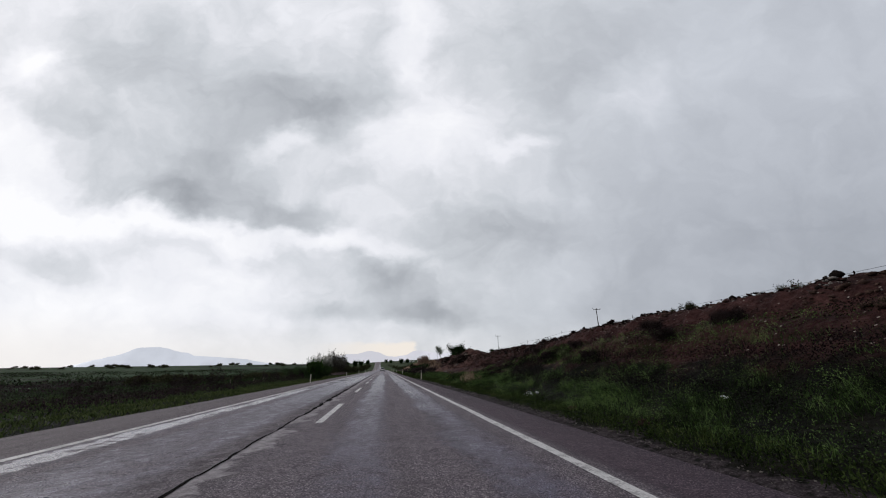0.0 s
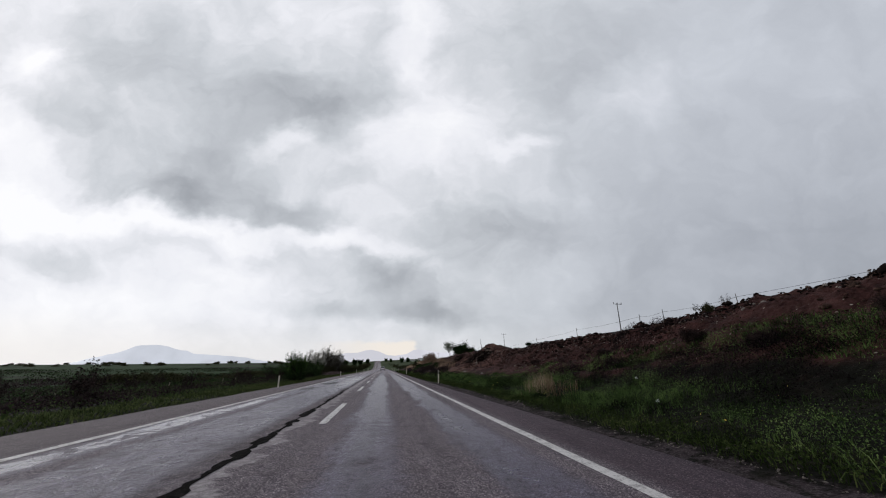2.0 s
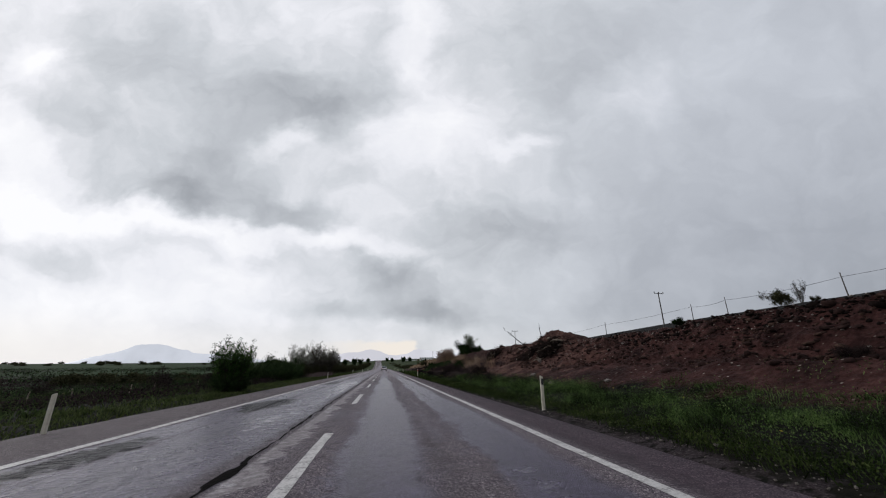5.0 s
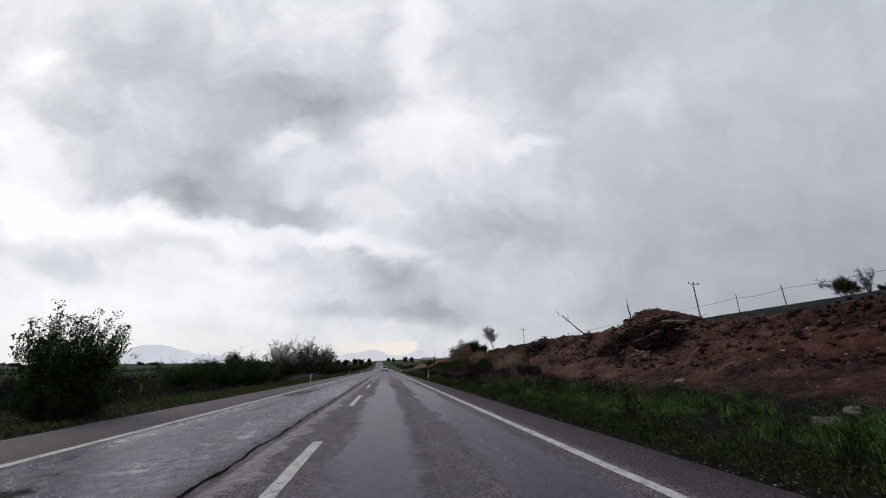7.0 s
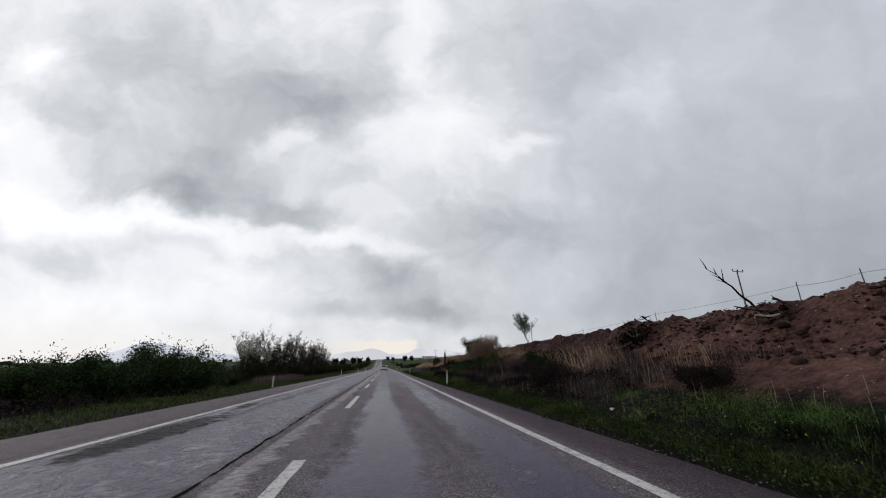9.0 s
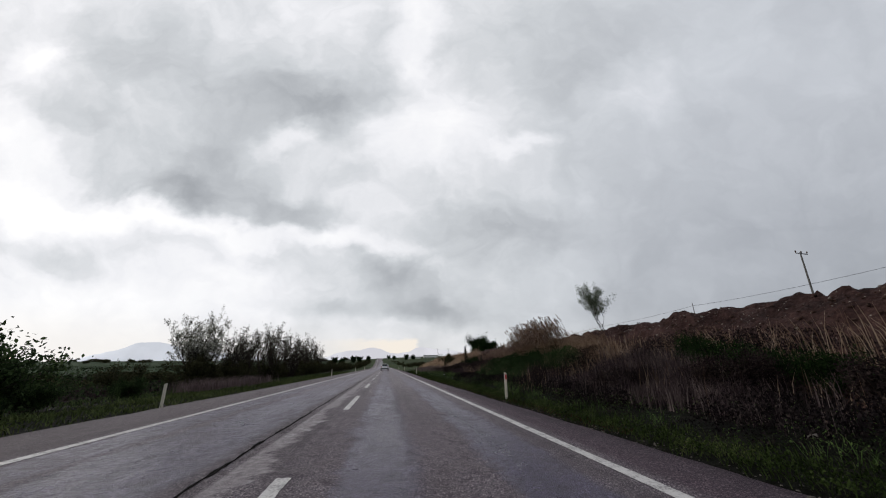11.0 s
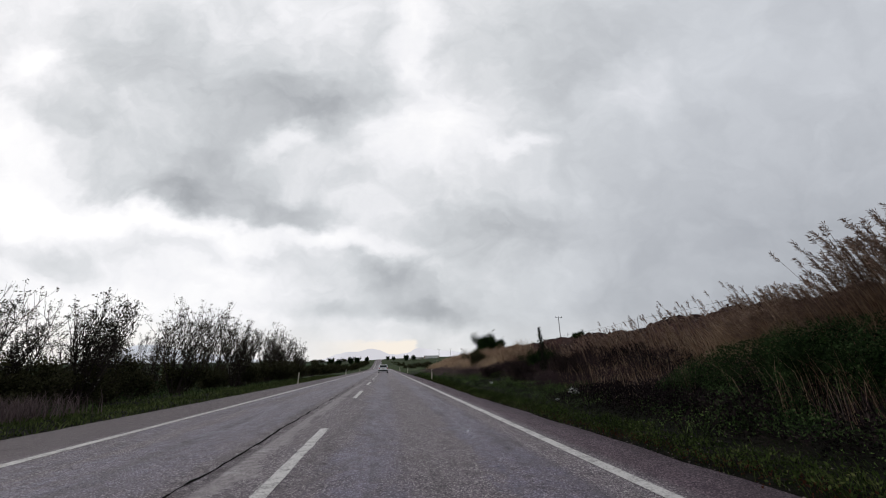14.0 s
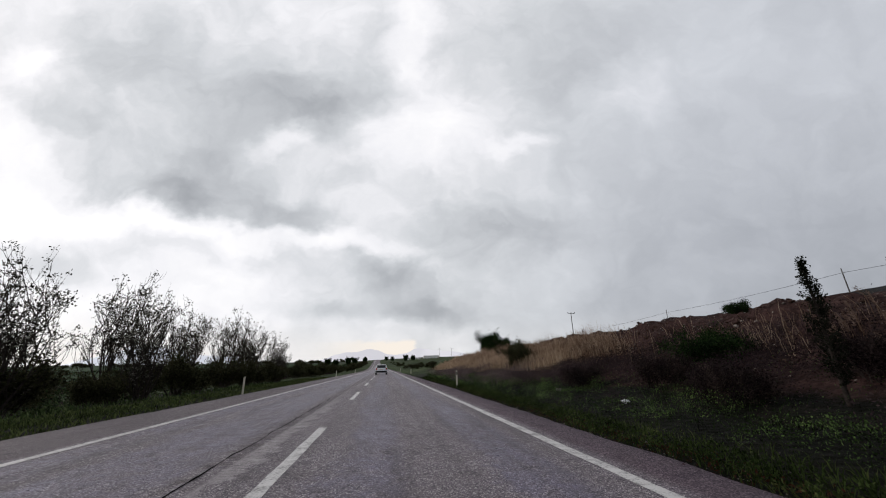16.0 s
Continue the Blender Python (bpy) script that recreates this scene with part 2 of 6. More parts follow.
def asphalt():
    m, k = material("wet_asphalt")
    x, y, z = k.split(k.place)
    cells = k.node("ShaderNodeTexVoronoi")
    k.put(cells.inputs["Vector"], k.place)
    cells.inputs["Scale"].default_value = 84.0
    chip, near = k.split(cells.outputs["Color"])[0], cells.outputs["Distance"]
    blot = k.noise(k.place, 2.2, 5, 0.6)
    streak = k.noise(k.join(k.math("MULTIPLY", x, 2.2), k.math("MULTIPLY", y, 0.10)), 1.0, 5, 0.6)
    patch = k.math("SUBTRACT", k.noise(k.join(k.math("MULTIPLY", x, 1.3), k.math("MULTIPLY", y, 0.42)), 1.0, 6, 0.62, warp=0.3), 0.5)
    ripple = k.math("SUBTRACT", k.noise(k.join(k.math("MULTIPLY", x, 0.8), k.math("MULTIPLY", y, 2.0)), 2.6, 5, 0.6, warp=0.5), 0.5)
    fine = k.math("SUBTRACT", k.noise(k.place, 9.0, 4, 0.6), 0.5)
    mid = k.math("SUBTRACT", k.noise(k.vec("MULTIPLY", k.place, (1, 0.8, 1)), 4.2, 5, 0.62, warp=0.4), 0.5)
    dry = k.ramp(chip, [(0.0, (0.042, 0.035, 0.042)), (0.45, (0.120, 0.095, 0.114)), (0.78, (0.205, 0.170, 0.190)), (1.0, (0.46, 0.41, 0.41))])
    dry = k.mix(k.step(blot, 0.35, 0.7, 0.0, 0.35), dry, (0.105, 0.084, 0.086))
    dry = k.mix(k.step(streak, 0.45, 0.75, 0.0, 0.5), dry, (0.055, 0.046, 0.050))
    # greyer and paler where the road has dried
    dry = k.mix(k.step(y, 64.0, 84.0), dry, k.mix(1.0, dry, (1.52, 1.60, 1.55), "MULTIPLY"))
    sway = k.math("ADD", k.math("MULTIPLY", k.math("SUBTRACT", k.noise(k.join(0.0, k.math("MULTIPLY", y, 0.15)), 1.0, 3), 0.5), 0.5), k.math("MULTIPLY", patch, 0.55))
    xx = k.math("ADD", x, k.math("ADD", sway, k.math("MULTIPLY", fine, 0.25)))

    def band(low, high, soft=0.25, across=xx):
        return k.math("MULTIPLY", k.step(across, low - soft, low + soft), k.step(across, high + soft, high - soft))

    def stretch(a, b, c, d):
        return k.math("MULTIPLY", k.step(y, a, b), k.step(y, d, c))

    def spot(cx, cy, rx, ry):
        u = k.math("DIVIDE", k.math("SUBTRACT", x, cx), rx)
        v = k.math("DIVIDE", k.math("SUBTRACT", y, cy), ry)
        r = k.math("ADD", k.math("ADD", k.math("MULTIPLY", u, u), k.math("MULTIPLY", v, v)), k.math("ADD", k.math("MULTIPLY", patch, 1.4), k.math("MULTIPLY", mid, 2.2)))
        return k.step(r, 1.0, 0.55)

    # dusty shoulders outside the edge lines, darker and browner on the bank's side
    out_l, out_r = k.step(x, -3.55, -3.8), k.step(x, 3.58, 3.85)
    dry = k.mix(k.math("MULTIPLY", out_l, 0.55), dry, (0.068, 0.049, 0.050))
    dry = k.mix(k.math("MULTIPLY", out_r, 0.8), dry, k.mix(1.0, dry, (0.47, 0.335, 0.40), "MULTIPLY"))
    # crumbled surface along the tar joint
    crumb = k.math("MULTIPLY", band(-1.0, -0.62, 0.15, x), k.step(k.noise(k.place, 3.4, 5, 0.65), 0.42, 0.6))
    dry = k.mix(k.math("MULTIPLY", crumb, 0.7), dry, k.mix(1.0, dry, (0.42, 0.38, 0.36), "MULTIPLY"))
    # black rough patches in the far lane
    black = k.math("ADD", k.math("ADD", spot(-2.7, 40.3, 0.70, 2.4), spot(-2.95, 57.0, 0.42, 3.0)), k.math("ADD", spot(-2.95, 33.0, 0.38, 1.5), spot(-3.1, 61.5, 0.2, 1.2)), clamp=True)
    dry = k.mix(k.math("MULTIPLY", black, 0.9), dry, (0.006, 0.006, 0.008))
    # damp wheel tracks: soaked from the twentieth metre on, drying towards the end
    soak = k.math("MULTIPLY", k.step(y, 6.0, 24.0, 0.62, 1.0), k.step(y, 92.0, 56.0, 0.56, 1.0))
    wet = k.math("ADD", k.math("MULTIPLY", band(0.50, 1.40), 0.72), k.math("MULTIPLY", band(2.25, 3.10, 0.2), 0.70))
    wet = k.math("ADD", wet, k.math("ADD", k.math("MULTIPLY", band(-2.55, -0.95), 0.66), k.math("MULTIPLY", band(-3.42, -2.7, 0.12), 0.6)))
    wet = k.math("ADD", wet, k.math("MULTIPLY", band(-3.4, 3.3, 0.15), k.math("MULTIPLY", stretch(24.0, 36.0, 52.0, 66.0), 0.24)))
    wet = k.math("ADD", k.math("MULTIPLY", wet, soak), k.math("ADD", k.math("MULTIPLY", patch, 0.8), k.math("ADD", k.math("MULTIPLY", fine, 0.5), k.math("MULTIPLY", mid, 0.7))))
    wet = k.math("SUBTRACT", wet, k.math("MULTIPLY", k.math("ADD", out_l, out_r), 0.7))
    damp = k.step(wet, 0.08, 0.74)
    # standing water: a strip inside the far edge line, a swath in the far lane, broken slivers along the joint
    tear = k.math("ADD", k.math("MULTIPLY", patch, 1.3), k.math("ADD", k.math("MULTIPLY", mid, 1.9), k.math("MULTIPLY", fine, 0.8)))
    strip = k.math("MULTIPLY", band(-3.30, -2.82, 0.10), k.math("MULTIPLY", stretch(-4.0, 0.0, 24.0, 32.0), 0.85))
    film = k.math("MULTIPLY", band(-2.7, -0.9, 0.2), k.step(y, 76.0, 58.0, 0.16, 0.34))
    film = k.math("ADD", film, k.math("MULTIPLY", band(0.5, 1.3, 0.2), k.step(y, 76.0, 58.0, 0.0, 0.16)))
    film = k.math("ADD", film, k.math("MULTIPLY", band(-3.3, -2.9, 0.1), k.math("MULTIPLY", stretch(42.0, 44.0, 50.0, 54.0), 0.8)))
    film = k.math("ADD", film, k.math("MULTIPLY", band(-1.95, -1.05, 0.15), k.math("MULTIPLY", stretch(30.0, 38.0, 54.0, 62.0), 0.36)))
    jag = k.noise(k.join(k.math("MULTIPLY", x, 0.5), k.math("MULTIPLY", y, 1.1)), 1.0, 6, 0.7)
    reach = k.math("ADD", x, k.math("MULTIPLY", k.math("SUBTRACT", jag, 0.5), -1.5))
    sliver = k.math("MULTIPLY", k.math("MULTIPLY", k.step(x, -0.67, -0.60), k.step(reach, -0.32, -0.42)), k.step(y, 112.0, 96.0))
    film = k.math("ADD", film, k.math("ADD", k.math("MULTIPLY", sliver, 0.45), k.math("MULTIPLY", band(2.45, 2.75, 0.12), 0.42)))
    pool = k.math("MULTIPLY", k.math("MAXIMUM", k.step(k.math("ADD", strip, tear), 0.58, 0.84), k.step(k.math("ADD", film, tear), 0.50, 1.10)), k.math("SUBTRACT", 1.0, black))
    # damp darkens the asphalt; its blue is sky reflection put into the colour
    colour = k.mix(k.math("MULTIPLY", damp, 0.92), dry, k.mix(1.0, dry, (0.34, 0.315, 0.56), "MULTIPLY"))
    colour = k.mix(k.step(mid, -0.02, -0.22, 0.0, 0.6), colour, k.mix(1.0, colour, (0.38, 0.36, 0.40), "MULTIPLY"))
    # paler colour in ragged smears along the joint
    smear = k.math("MULTIPLY", sliver, k.step(fine, -0.15, 0.2, 0.35, 0.95))
    colour = k.mix(smear, colour, (0.38, 0.345, 0.35))
    k.put(k.shader["Base Color"], colour)
    rough = k.mix(damp, (0.70, 0.70, 0.70), (0.28, 0.28, 0.28))
    k.put(k.shader["Roughness"], k.mix(pool, rough, (0.16, 0.16, 0.16)))
    gloss = k.math("ADD", k.math("MULTIPLY", k.step(damp, 0.0, 1.0, 0.20, 0.21), k.step(x, -0.9, -0.4, 1.18, 0.9)), k.math("MULTIPLY", pool, 0.22))
    k.put(k.shader["Specular IOR Level"], k.math("MULTIPLY", gloss, k.math("SUBTRACT", 1.0, k.math("MULTIPLY", black, 0.92))))
    k.shader["Specular Tint"].default_value = (0.86, 0.79, 1.0, 1)
    grain = k.math("ADD", k.math("MULTIPLY", near, -1.0), k.math("MULTIPLY", blot, 0.4))
    bumpy = k.math("ADD", k.math("MULTIPLY", grain, k.step(damp, 0.0, 1.0, 1.0, 0.38)), k.math("MULTIPLY", k.math("ADD", ripple, k.math("MULTIPLY", mid, 2.2)), k.math("MULTIPLY", damp, k.step(x, -0.9, -0.4, 2.2, 0.5))))
    bumpy = k.math("MULTIPLY", bumpy, k.step(pool, 0.0, 1.0, 1.0, 0.15))
    bumpy = k.math("ADD", bumpy, k.math("MULTIPLY", k.math("MULTIPLY", ripple, black), 6.0))
    k.put(k.shader["Normal"], k.bump(bumpy, 0.9, 0.016))
    return m


def paint():
    m, k = material("worn_road_paint")
    wear = k.math("ADD", k.math("MULTIPLY", k.noise(k.place, 5.0, 5, 0.65), 0.6), k.math("MULTIPLY", k.noise(k.place, 40.0, 3), 0.4))
    grit = k.voronoi(k.place, 75.0)
    k.put(k.shader["Base Color"], k.mix(k.step(wear, 0.44, 0.66), (0.58, 0.555, 0.545), (0.17, 0.155, 0.155)))
    k.shader["Roughness"].default_value = 0.5
    k.put(k.shader["Normal"], k.bump(k.math("MULTIPLY", grit, -1.0), 0.4, 0.008))
    return m


def earth():
    m, k = material("earth")
    x, y, z = k.split(k.place)
    n1 = k.noise(k.place, 0.9, 6, 0.6)
    n2 = k.noise(k.place, 7.0, 6, 0.65)
    clod = k.voronoi(k.place, 5.5)
    fine = k.noise(k.place, 30.0, 4, 0.6)
    tone = k.math("ADD", k.math("MULTIPLY", n1, 0.5), k.math("ADD", k.math("MULTIPLY", n2, 0.35), k.math("MULTIPLY", fine, 0.15)))
    soil = k.ramp(tone, [(0.34, (0.008, 0.005, 0.005)), (0.45, (0.040, 0.024, 0.021)), (0.57, (0.092, 0.055, 0.046)), (0.72, (0.185, 0.122, 0.100))])
    # moist dark red soil first, drier tan soil further on
    moist = k.step(k.math("ADD", y, k.math("MULTIPLY", k.math("SUBTRACT", n1, 0.5), 14.0)), 40.0, 54.0, 1.0, 0.0)
    soil = k.mix(k.math("MULTIPLY", moist, 0.8), k.mix(1.0, soil, (1.42, 1.24, 1.22), "MULTIPLY"), k.mix(1.0, soil, (0.45, 0.28, 0.33), "MULTIPLY"))
    soil = k.mix(k.step(y, 60.0, 70.0), soil, k.mix(1.0, soil, (0.50, 0.52, 0.56), "MULTIPLY"))
    # pale stones scattered in the soil
    pick = k.voronoi(k.place, 9.0, out="Color")
    stone = k.math("MULTIPLY", k.step(k.split(pick)[0], 0.90, 0.96), k.step(k.voronoi(k.place, 9.0), 0.28, 0.16))
    soil = k.mix(stone, soil, (0.34, 0.29, 0.25))
    # dark ploughed field behind the bank's edge
    soil = k.mix(k.step(x, 14.3, 16.5), soil, k.ramp(n1, [(0.35, (0.010, 0.010, 0.010)), (0.65, (0.024, 0.022, 0.021))]))
    # ground under the growth; the shade between blades is put into its near-black
    gap_turf = k.ramp(tone, [(0.3, (0.003, 0.003, 0.002)), (0.5, (0.007, 0.007, 0.005)), (0.7, (0.018, 0.015, 0.010))])
    scrub = k.ramp(k.noise(k.place, 0.16, 5, 0.6), [(0.35, (0.010, 0.009, 0.008)), (0.47, (0.022, 0.031, 0.012)), (0.56, (0.030, 0.043, 0.017)), (0.66, (0.040, 0.024, 0.024))])
    crop = k.ramp(k.noise(k.vec("MULTIPLY", k.place, (0.2, 1, 1)), 0.012, 3, 0.5), [(0.36, (0.022, 0.018, 0.016)), (0.44, (0.022, 0.042, 0.016)), (0.62, (0.027, 0.052, 0.019))])
    edge = k.math("ADD", x, k.math("MULTIPLY", k.math("SUBTRACT", n1, 0.5), 2.5))
    bank = k.math("MULTIPLY", k.step(edge, 8.1, 9.0), k.step(y, 125.0, 175.0, 1.0, 0.0))
    ground = k.mix(k.step(edge, -30.0, -12.0, 1.0, 0.0), gap_turf, scrub)
    ground = k.mix(k.step(edge, -75.0, -55.0, 1.0, 0.0), ground, crop)
    ground = k.mix(k.math("MULTIPLY", k.step(y, 150.0, 260.0), k.step(edge, 8.0, 20.0)), ground, crop)
    meadow = k.ramp(k.noise(k.place, 0.08, 5, 0.6), [(0.36, (0.016, 0.018, 0.009)), (0.5, (0.036, 0.054, 0.021)), (0.66, (0.070, 0.090, 0.038))])
    ground = k.mix(k.math("MULTIPLY", k.step(y, 125.0, 150.0), k.step(edge, -70.0, -40.0)), ground, meadow)
    ground = k.mix(bank, ground, soil)
    # grit washed off the asphalt edge
    grit = k.ramp(k.voronoi(k.place, 60.0, out="Color"), [(0.2, (0.035, 0.026, 0.030)), (0.6, (0.070, 0.053, 0.060)), (0.9, (0.13, 0.105, 0.112))])
    lip = k.math("MULTIPLY", k.math("MULTIPLY", k.step(edge, 5.12, 4.85), k.step(x, 3.0, 4.0)), k.math("MULTIPLY", k.step(n2, 0.36, 0.54), k.step(y, 46.0, 30.0)))
    ground = k.mix(k.math("MULTIPLY", lip, 0.65), ground, grit)
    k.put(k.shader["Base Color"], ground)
    k.put(k.shader["Roughness"], k.step(n2, 0.3, 0.7, 0.95, 0.75))
    k.shader["Specular IOR Level"].default_value = 0.05
    height = k.math("ADD", k.math("MULTIPLY", clod, -0.9), k.math("ADD", n2, k.math("MULTIPLY", fine, 0.4)))
    k.put(k.shader["Normal"], k.bump(height, 0.9, 0.09))
    return m


ASPHALT, PAINT, EARTH = asphalt(), paint(), earth()
TAR = plain("tar_seam", ((0.002, 0.002, 0.002), (0.014, 0.011, 0.011)), 12.0, 0.95, bump=1.0, depth=0.03, spec=0.03)
STONE = plain("pale_limestone", ((0.08, 0.068, 0.062), (0.24, 0.21, 0.19)), 9.0, 0.85, bump=0.6, depth=0.02)
GRAVEL = plain("gravel", ((0.08, 0.068, 0.06), (0.24, 0.21, 0.185)), 14.0, 0.85)
CLOD = plain("red_soil_clod", ((0.026, 0.016, 0.013), (0.125, 0.076, 0.062)), 8.0, 0.95, bump=0.8, depth=0.02, spec=0.05)
SHADOWCLOD = plain("shadow_dark_clod", ((0.008, 0.005, 0.005), (0.050, 0.029, 0.026)), 8.0, 0.95, bump=0.8, depth=0.02, spec=0.05)
CRUSTGAP = plain("dark_crust_and_gaps", ((0.003, 0.003, 0.003), (0.016, 0.011, 0.010)), 9.0, 0.95, bump=1.0, depth=0.05, spec=0.02)
BARK = plain("dark_bark", ((0.018, 0.014, 0.012), (0.065, 0.052, 0.045)), 14.0, 0.85, bump=0.6, spec=0.1)
DEADWOOD = plain("weathered_deadwood", ((0.004, 0.003, 0.003), (0.040, 0.026, 0.022)), 9.0, 0.85, bump=0.6, spec=0.08)
PALEWOOD = plain("bleached_wood", ((0.09, 0.07, 0.055), (0.28, 0.225, 0.18)), 9.0, 0.8, bump=0.5)
POLEWOOD = plain("grey_pole_timber", ((0.07, 0.065, 0.06), (0.16, 0.15, 0.14)), 5.0, 0.8)
IRON = plain("dull_steel", ((0.10, 0.10, 0.11), (0.22, 0.22, 0.23)), 8.0, 0.5, 0.8)
WIRE = plain("dark_wire", ((0.03, 0.03, 0.03), (0.06, 0.06, 0.06)), 8.0, 0.6)
CERAMIC = plain("brown_ceramic", ((0.05, 0.03, 0.02), (0.10, 0.06, 0.04)), 8.0, 0.25)
CREAM = plain("weathered_white_plastic", ((0.55, 0.50, 0.40), (0.74, 0.70, 0.60)), 7.0, 0.5, bump=0.15)
RED = plain("red_reflector", ((0.42, 0.012, 0.015), (0.55, 0.03, 0.03)), 60.0, 0.25)
BLACK = plain("black_reflector", ((0.02, 0.02, 0.02), (0.05, 0.05, 0.05)), 60.0, 0.3)
BAG = plain("white_plastic_film", ((0.62, 0.63, 0.64), (0.82, 0.83, 0.84)), 12.0, 0.35, bump=0.3)
SILVER = plain("silver_car_paint", ((0.72, 0.73, 0.75), (0.80, 0.81, 0.83)), 3.0, 0.3, 0.0, bump=0.05)
GLASS = plain("dark_glass", ((0.015, 0.017, 0.02), (0.03, 0.033, 0.036)), 2.0, 0.08, bump=0.0)
RUBBER = plain("tyre_rubber", ((0.012, 0.012, 0.012), (0.03, 0.03, 0.03)), 20.0, 0.8)
TAIL = plain("red_lamp_glass", ((0.25, 0.01, 0.01), (0.4, 0.02, 0.02)), 20.0, 0.2)
WALLPAINT = plain("pale_render_wall", ((0.80, 0.79, 0.77), (0.88, 0.87, 0.85)), 0.6, 0.85)
BRICK = plain("red_frame_paint", ((0.22, 0.09, 0.07), (0.30, 0.13, 0.10)), 1.0, 0.8)
ROOF = plain("grey_sheet_roof", ((0.30, 0.31, 0.33), (0.42, 0.43, 0.45)), 0.8, 0.6)

GRASS = leafy("fresh_grass", [(0.004, 0.005, 0.003), (0.026, 0.045, 0.014), (0.115, 0.185, 0.056), (0.20, 0.27, 0.09)], low=0.24, spread=0.5, drift=1.9)
VERGE = leafy("short_verge_grass", [(0.004, 0.005, 0.002), (0.017, 0.028, 0.008), (0.052, 0.075, 0.022), (0.13, 0.14, 0.055)])
STRAW = leafy("dry_straw", [(0.04, 0.024, 0.018), (0.19, 0.120, 0.082), (0.41, 0.295, 0.208), (0.56, 0.44, 0.335)], 0.8, through=0.5)
PALESTRAW = leafy("pale_dry_straw", [(0.10, 0.062, 0.042), (0.30, 0.205, 0.135), (0.52, 0.39, 0.27), (0.62, 0.50, 0.38)], 0.8, through=0.5)
WEED = leafy("withered_weed", [(0.006, 0.004, 0.005), (0.016, 0.011, 0.012), (0.045, 0.032, 0.030), (0.12, 0.09, 0.075)], 0.85)
PLUME = leafy("reed_plume", [(0.10, 0.065, 0.052), (0.24, 0.165, 0.13), (0.42, 0.31, 0.25)], 0.85, through=0.5)
BRIGHTLEAF = leafy("young_green_leaf", [(0.005, 0.012, 0.004), (0.030, 0.070, 0.015), (0.14, 0.24, 0.065)], through=0.3, drift=1.4)
DARKLEAF = leafy("bramble_leaf", [(0.003, 0.006, 0.003), (0.012, 0.026, 0.008), (0.045, 0.082, 0.024)])
BUDLEAF = leafy("sparse_spring_leaf", [(0.010, 0.009, 0.008), (0.036, 0.035, 0.027), (0.11, 0.105, 0.085), (0.31, 0.30, 0.26)], spread=1.5, through=0.3)
PALELEAF = leafy("pale_willow_leaf", [(0.09, 0.11, 0.075), (0.17, 0.20, 0.14), (0.27, 0.30, 0.22)], through=0.4)
OLIVELEAF = leafy("olive_hedge_leaf", [(0.012, 0.013, 0.008), (0.045, 0.046, 0.022), (0.115, 0.108, 0.060)])
PINELEAF = leafy("cypress_foliage", [(0.005, 0.006, 0.004), (0.012, 0.014, 0.009), (0.022, 0.026, 0.016)])
HEDGELEAF = leafy("hedge_leaf", [(0.004, 0.007, 0.004), (0.026, 0.046, 0.018), (0.105, 0.155, 0.060)], through=0.25)
DRYVERGE = leafy("olive_verge_grass", [(0.012, 0.017, 0.006), (0.060, 0.082, 0.027), (0.16, 0.18, 0.07)])
FIELDSCRUB = leafy("field_scrub_leaf", [(0.004, 0.004, 0.004), (0.018, 0.022, 0.013), (0.040, 0.068, 0.028), (0.12, 0.10, 0.085)], spread=1.2)
FIELDGRASS = leafy("field_grass", [(0.010, 0.015, 0.007), (0.036, 0.056, 0.020), (0.075, 0.105, 0.038), (0.15, 0.16, 0.08)])
BLOSSOM = leafy("pale_blossoming_leaf", [(0.05, 0.05, 0.042), (0.20, 0.20, 0.17), (0.44, 0.44, 0.39), (0.70, 0.70, 0.64)], spread=1.3, through=0.5)
WITHERED = leafy("withered_stem", [(0.006, 0.004, 0.005), (0.034, 0.023, 0.026), (0.115, 0.085, 0.085), (0.28, 0.22, 0.20)], spread=1.0)
# withered weeds, with the shade between plants put into the near-black tone
WEEDSHADE = leafy("withered_weed_with_shade", [(0.003, 0.002, 0.003), (0.008, 0.006, 0.007), (0.020, 0.015, 0.016), (0.07, 0.055, 0.05)])
GREYSCRUB = leafy("grey_brown_scrub", [(0.018, 0.012, 0.014), (0.085, 0.062, 0.064), (0.20, 0.15, 0.148), (0.33, 0.26, 0.24)], spread=0.5)
PURPLESCRUB = leafy("purple_brown_scrub", [(0.008, 0.005, 0.007), (0.026, 0.017, 0.020), (0.06, 0.042, 0.044), (0.12, 0.088, 0.085)], spread=0.5)
LITTER = leafy("dead_leaf", [(0.02, 0.008, 0.005), (0.06, 0.022, 0.014), (0.11, 0.050, 0.032)])
FLOWER = leafy("yellow_petal", [(0.55, 0.42, 0.05), (0.7, 0.6, 0.12)])

# ---- terrain ----


def vnoise(x, y, seed=0):
    """Smooth lattice noise in 0..1 for numpy arrays."""
    x, y = np.asarray(x, float), np.asarray(y, float)
    xi, yi = np.floor(x).astype(np.int64), np.floor(y).astype(np.int64)
    fx, fy = x - xi, y - yi
    fx, fy = fx * fx * (3 - 2 * fx), fy * fy * (3 - 2 * fy)

    def h(a, b):
        n = (a * 374761393 + b * 668265263 + seed * 69069) & 0x7FFFFFFF
        n = ((n ^ (n >> 13)) * 1274126177) & 0x7FFFFFFF
        return ((n ^ (n >> 16)) & 0xFFFF) / 65535.0

    top = h(xi, yi) * (1 - fx) + h(xi + 1, yi) * fx
    bot = h(xi, yi + 1) * (1 - fx) + h(xi + 1, yi + 1) * fx
    return top * (1 - fy) + bot * fy


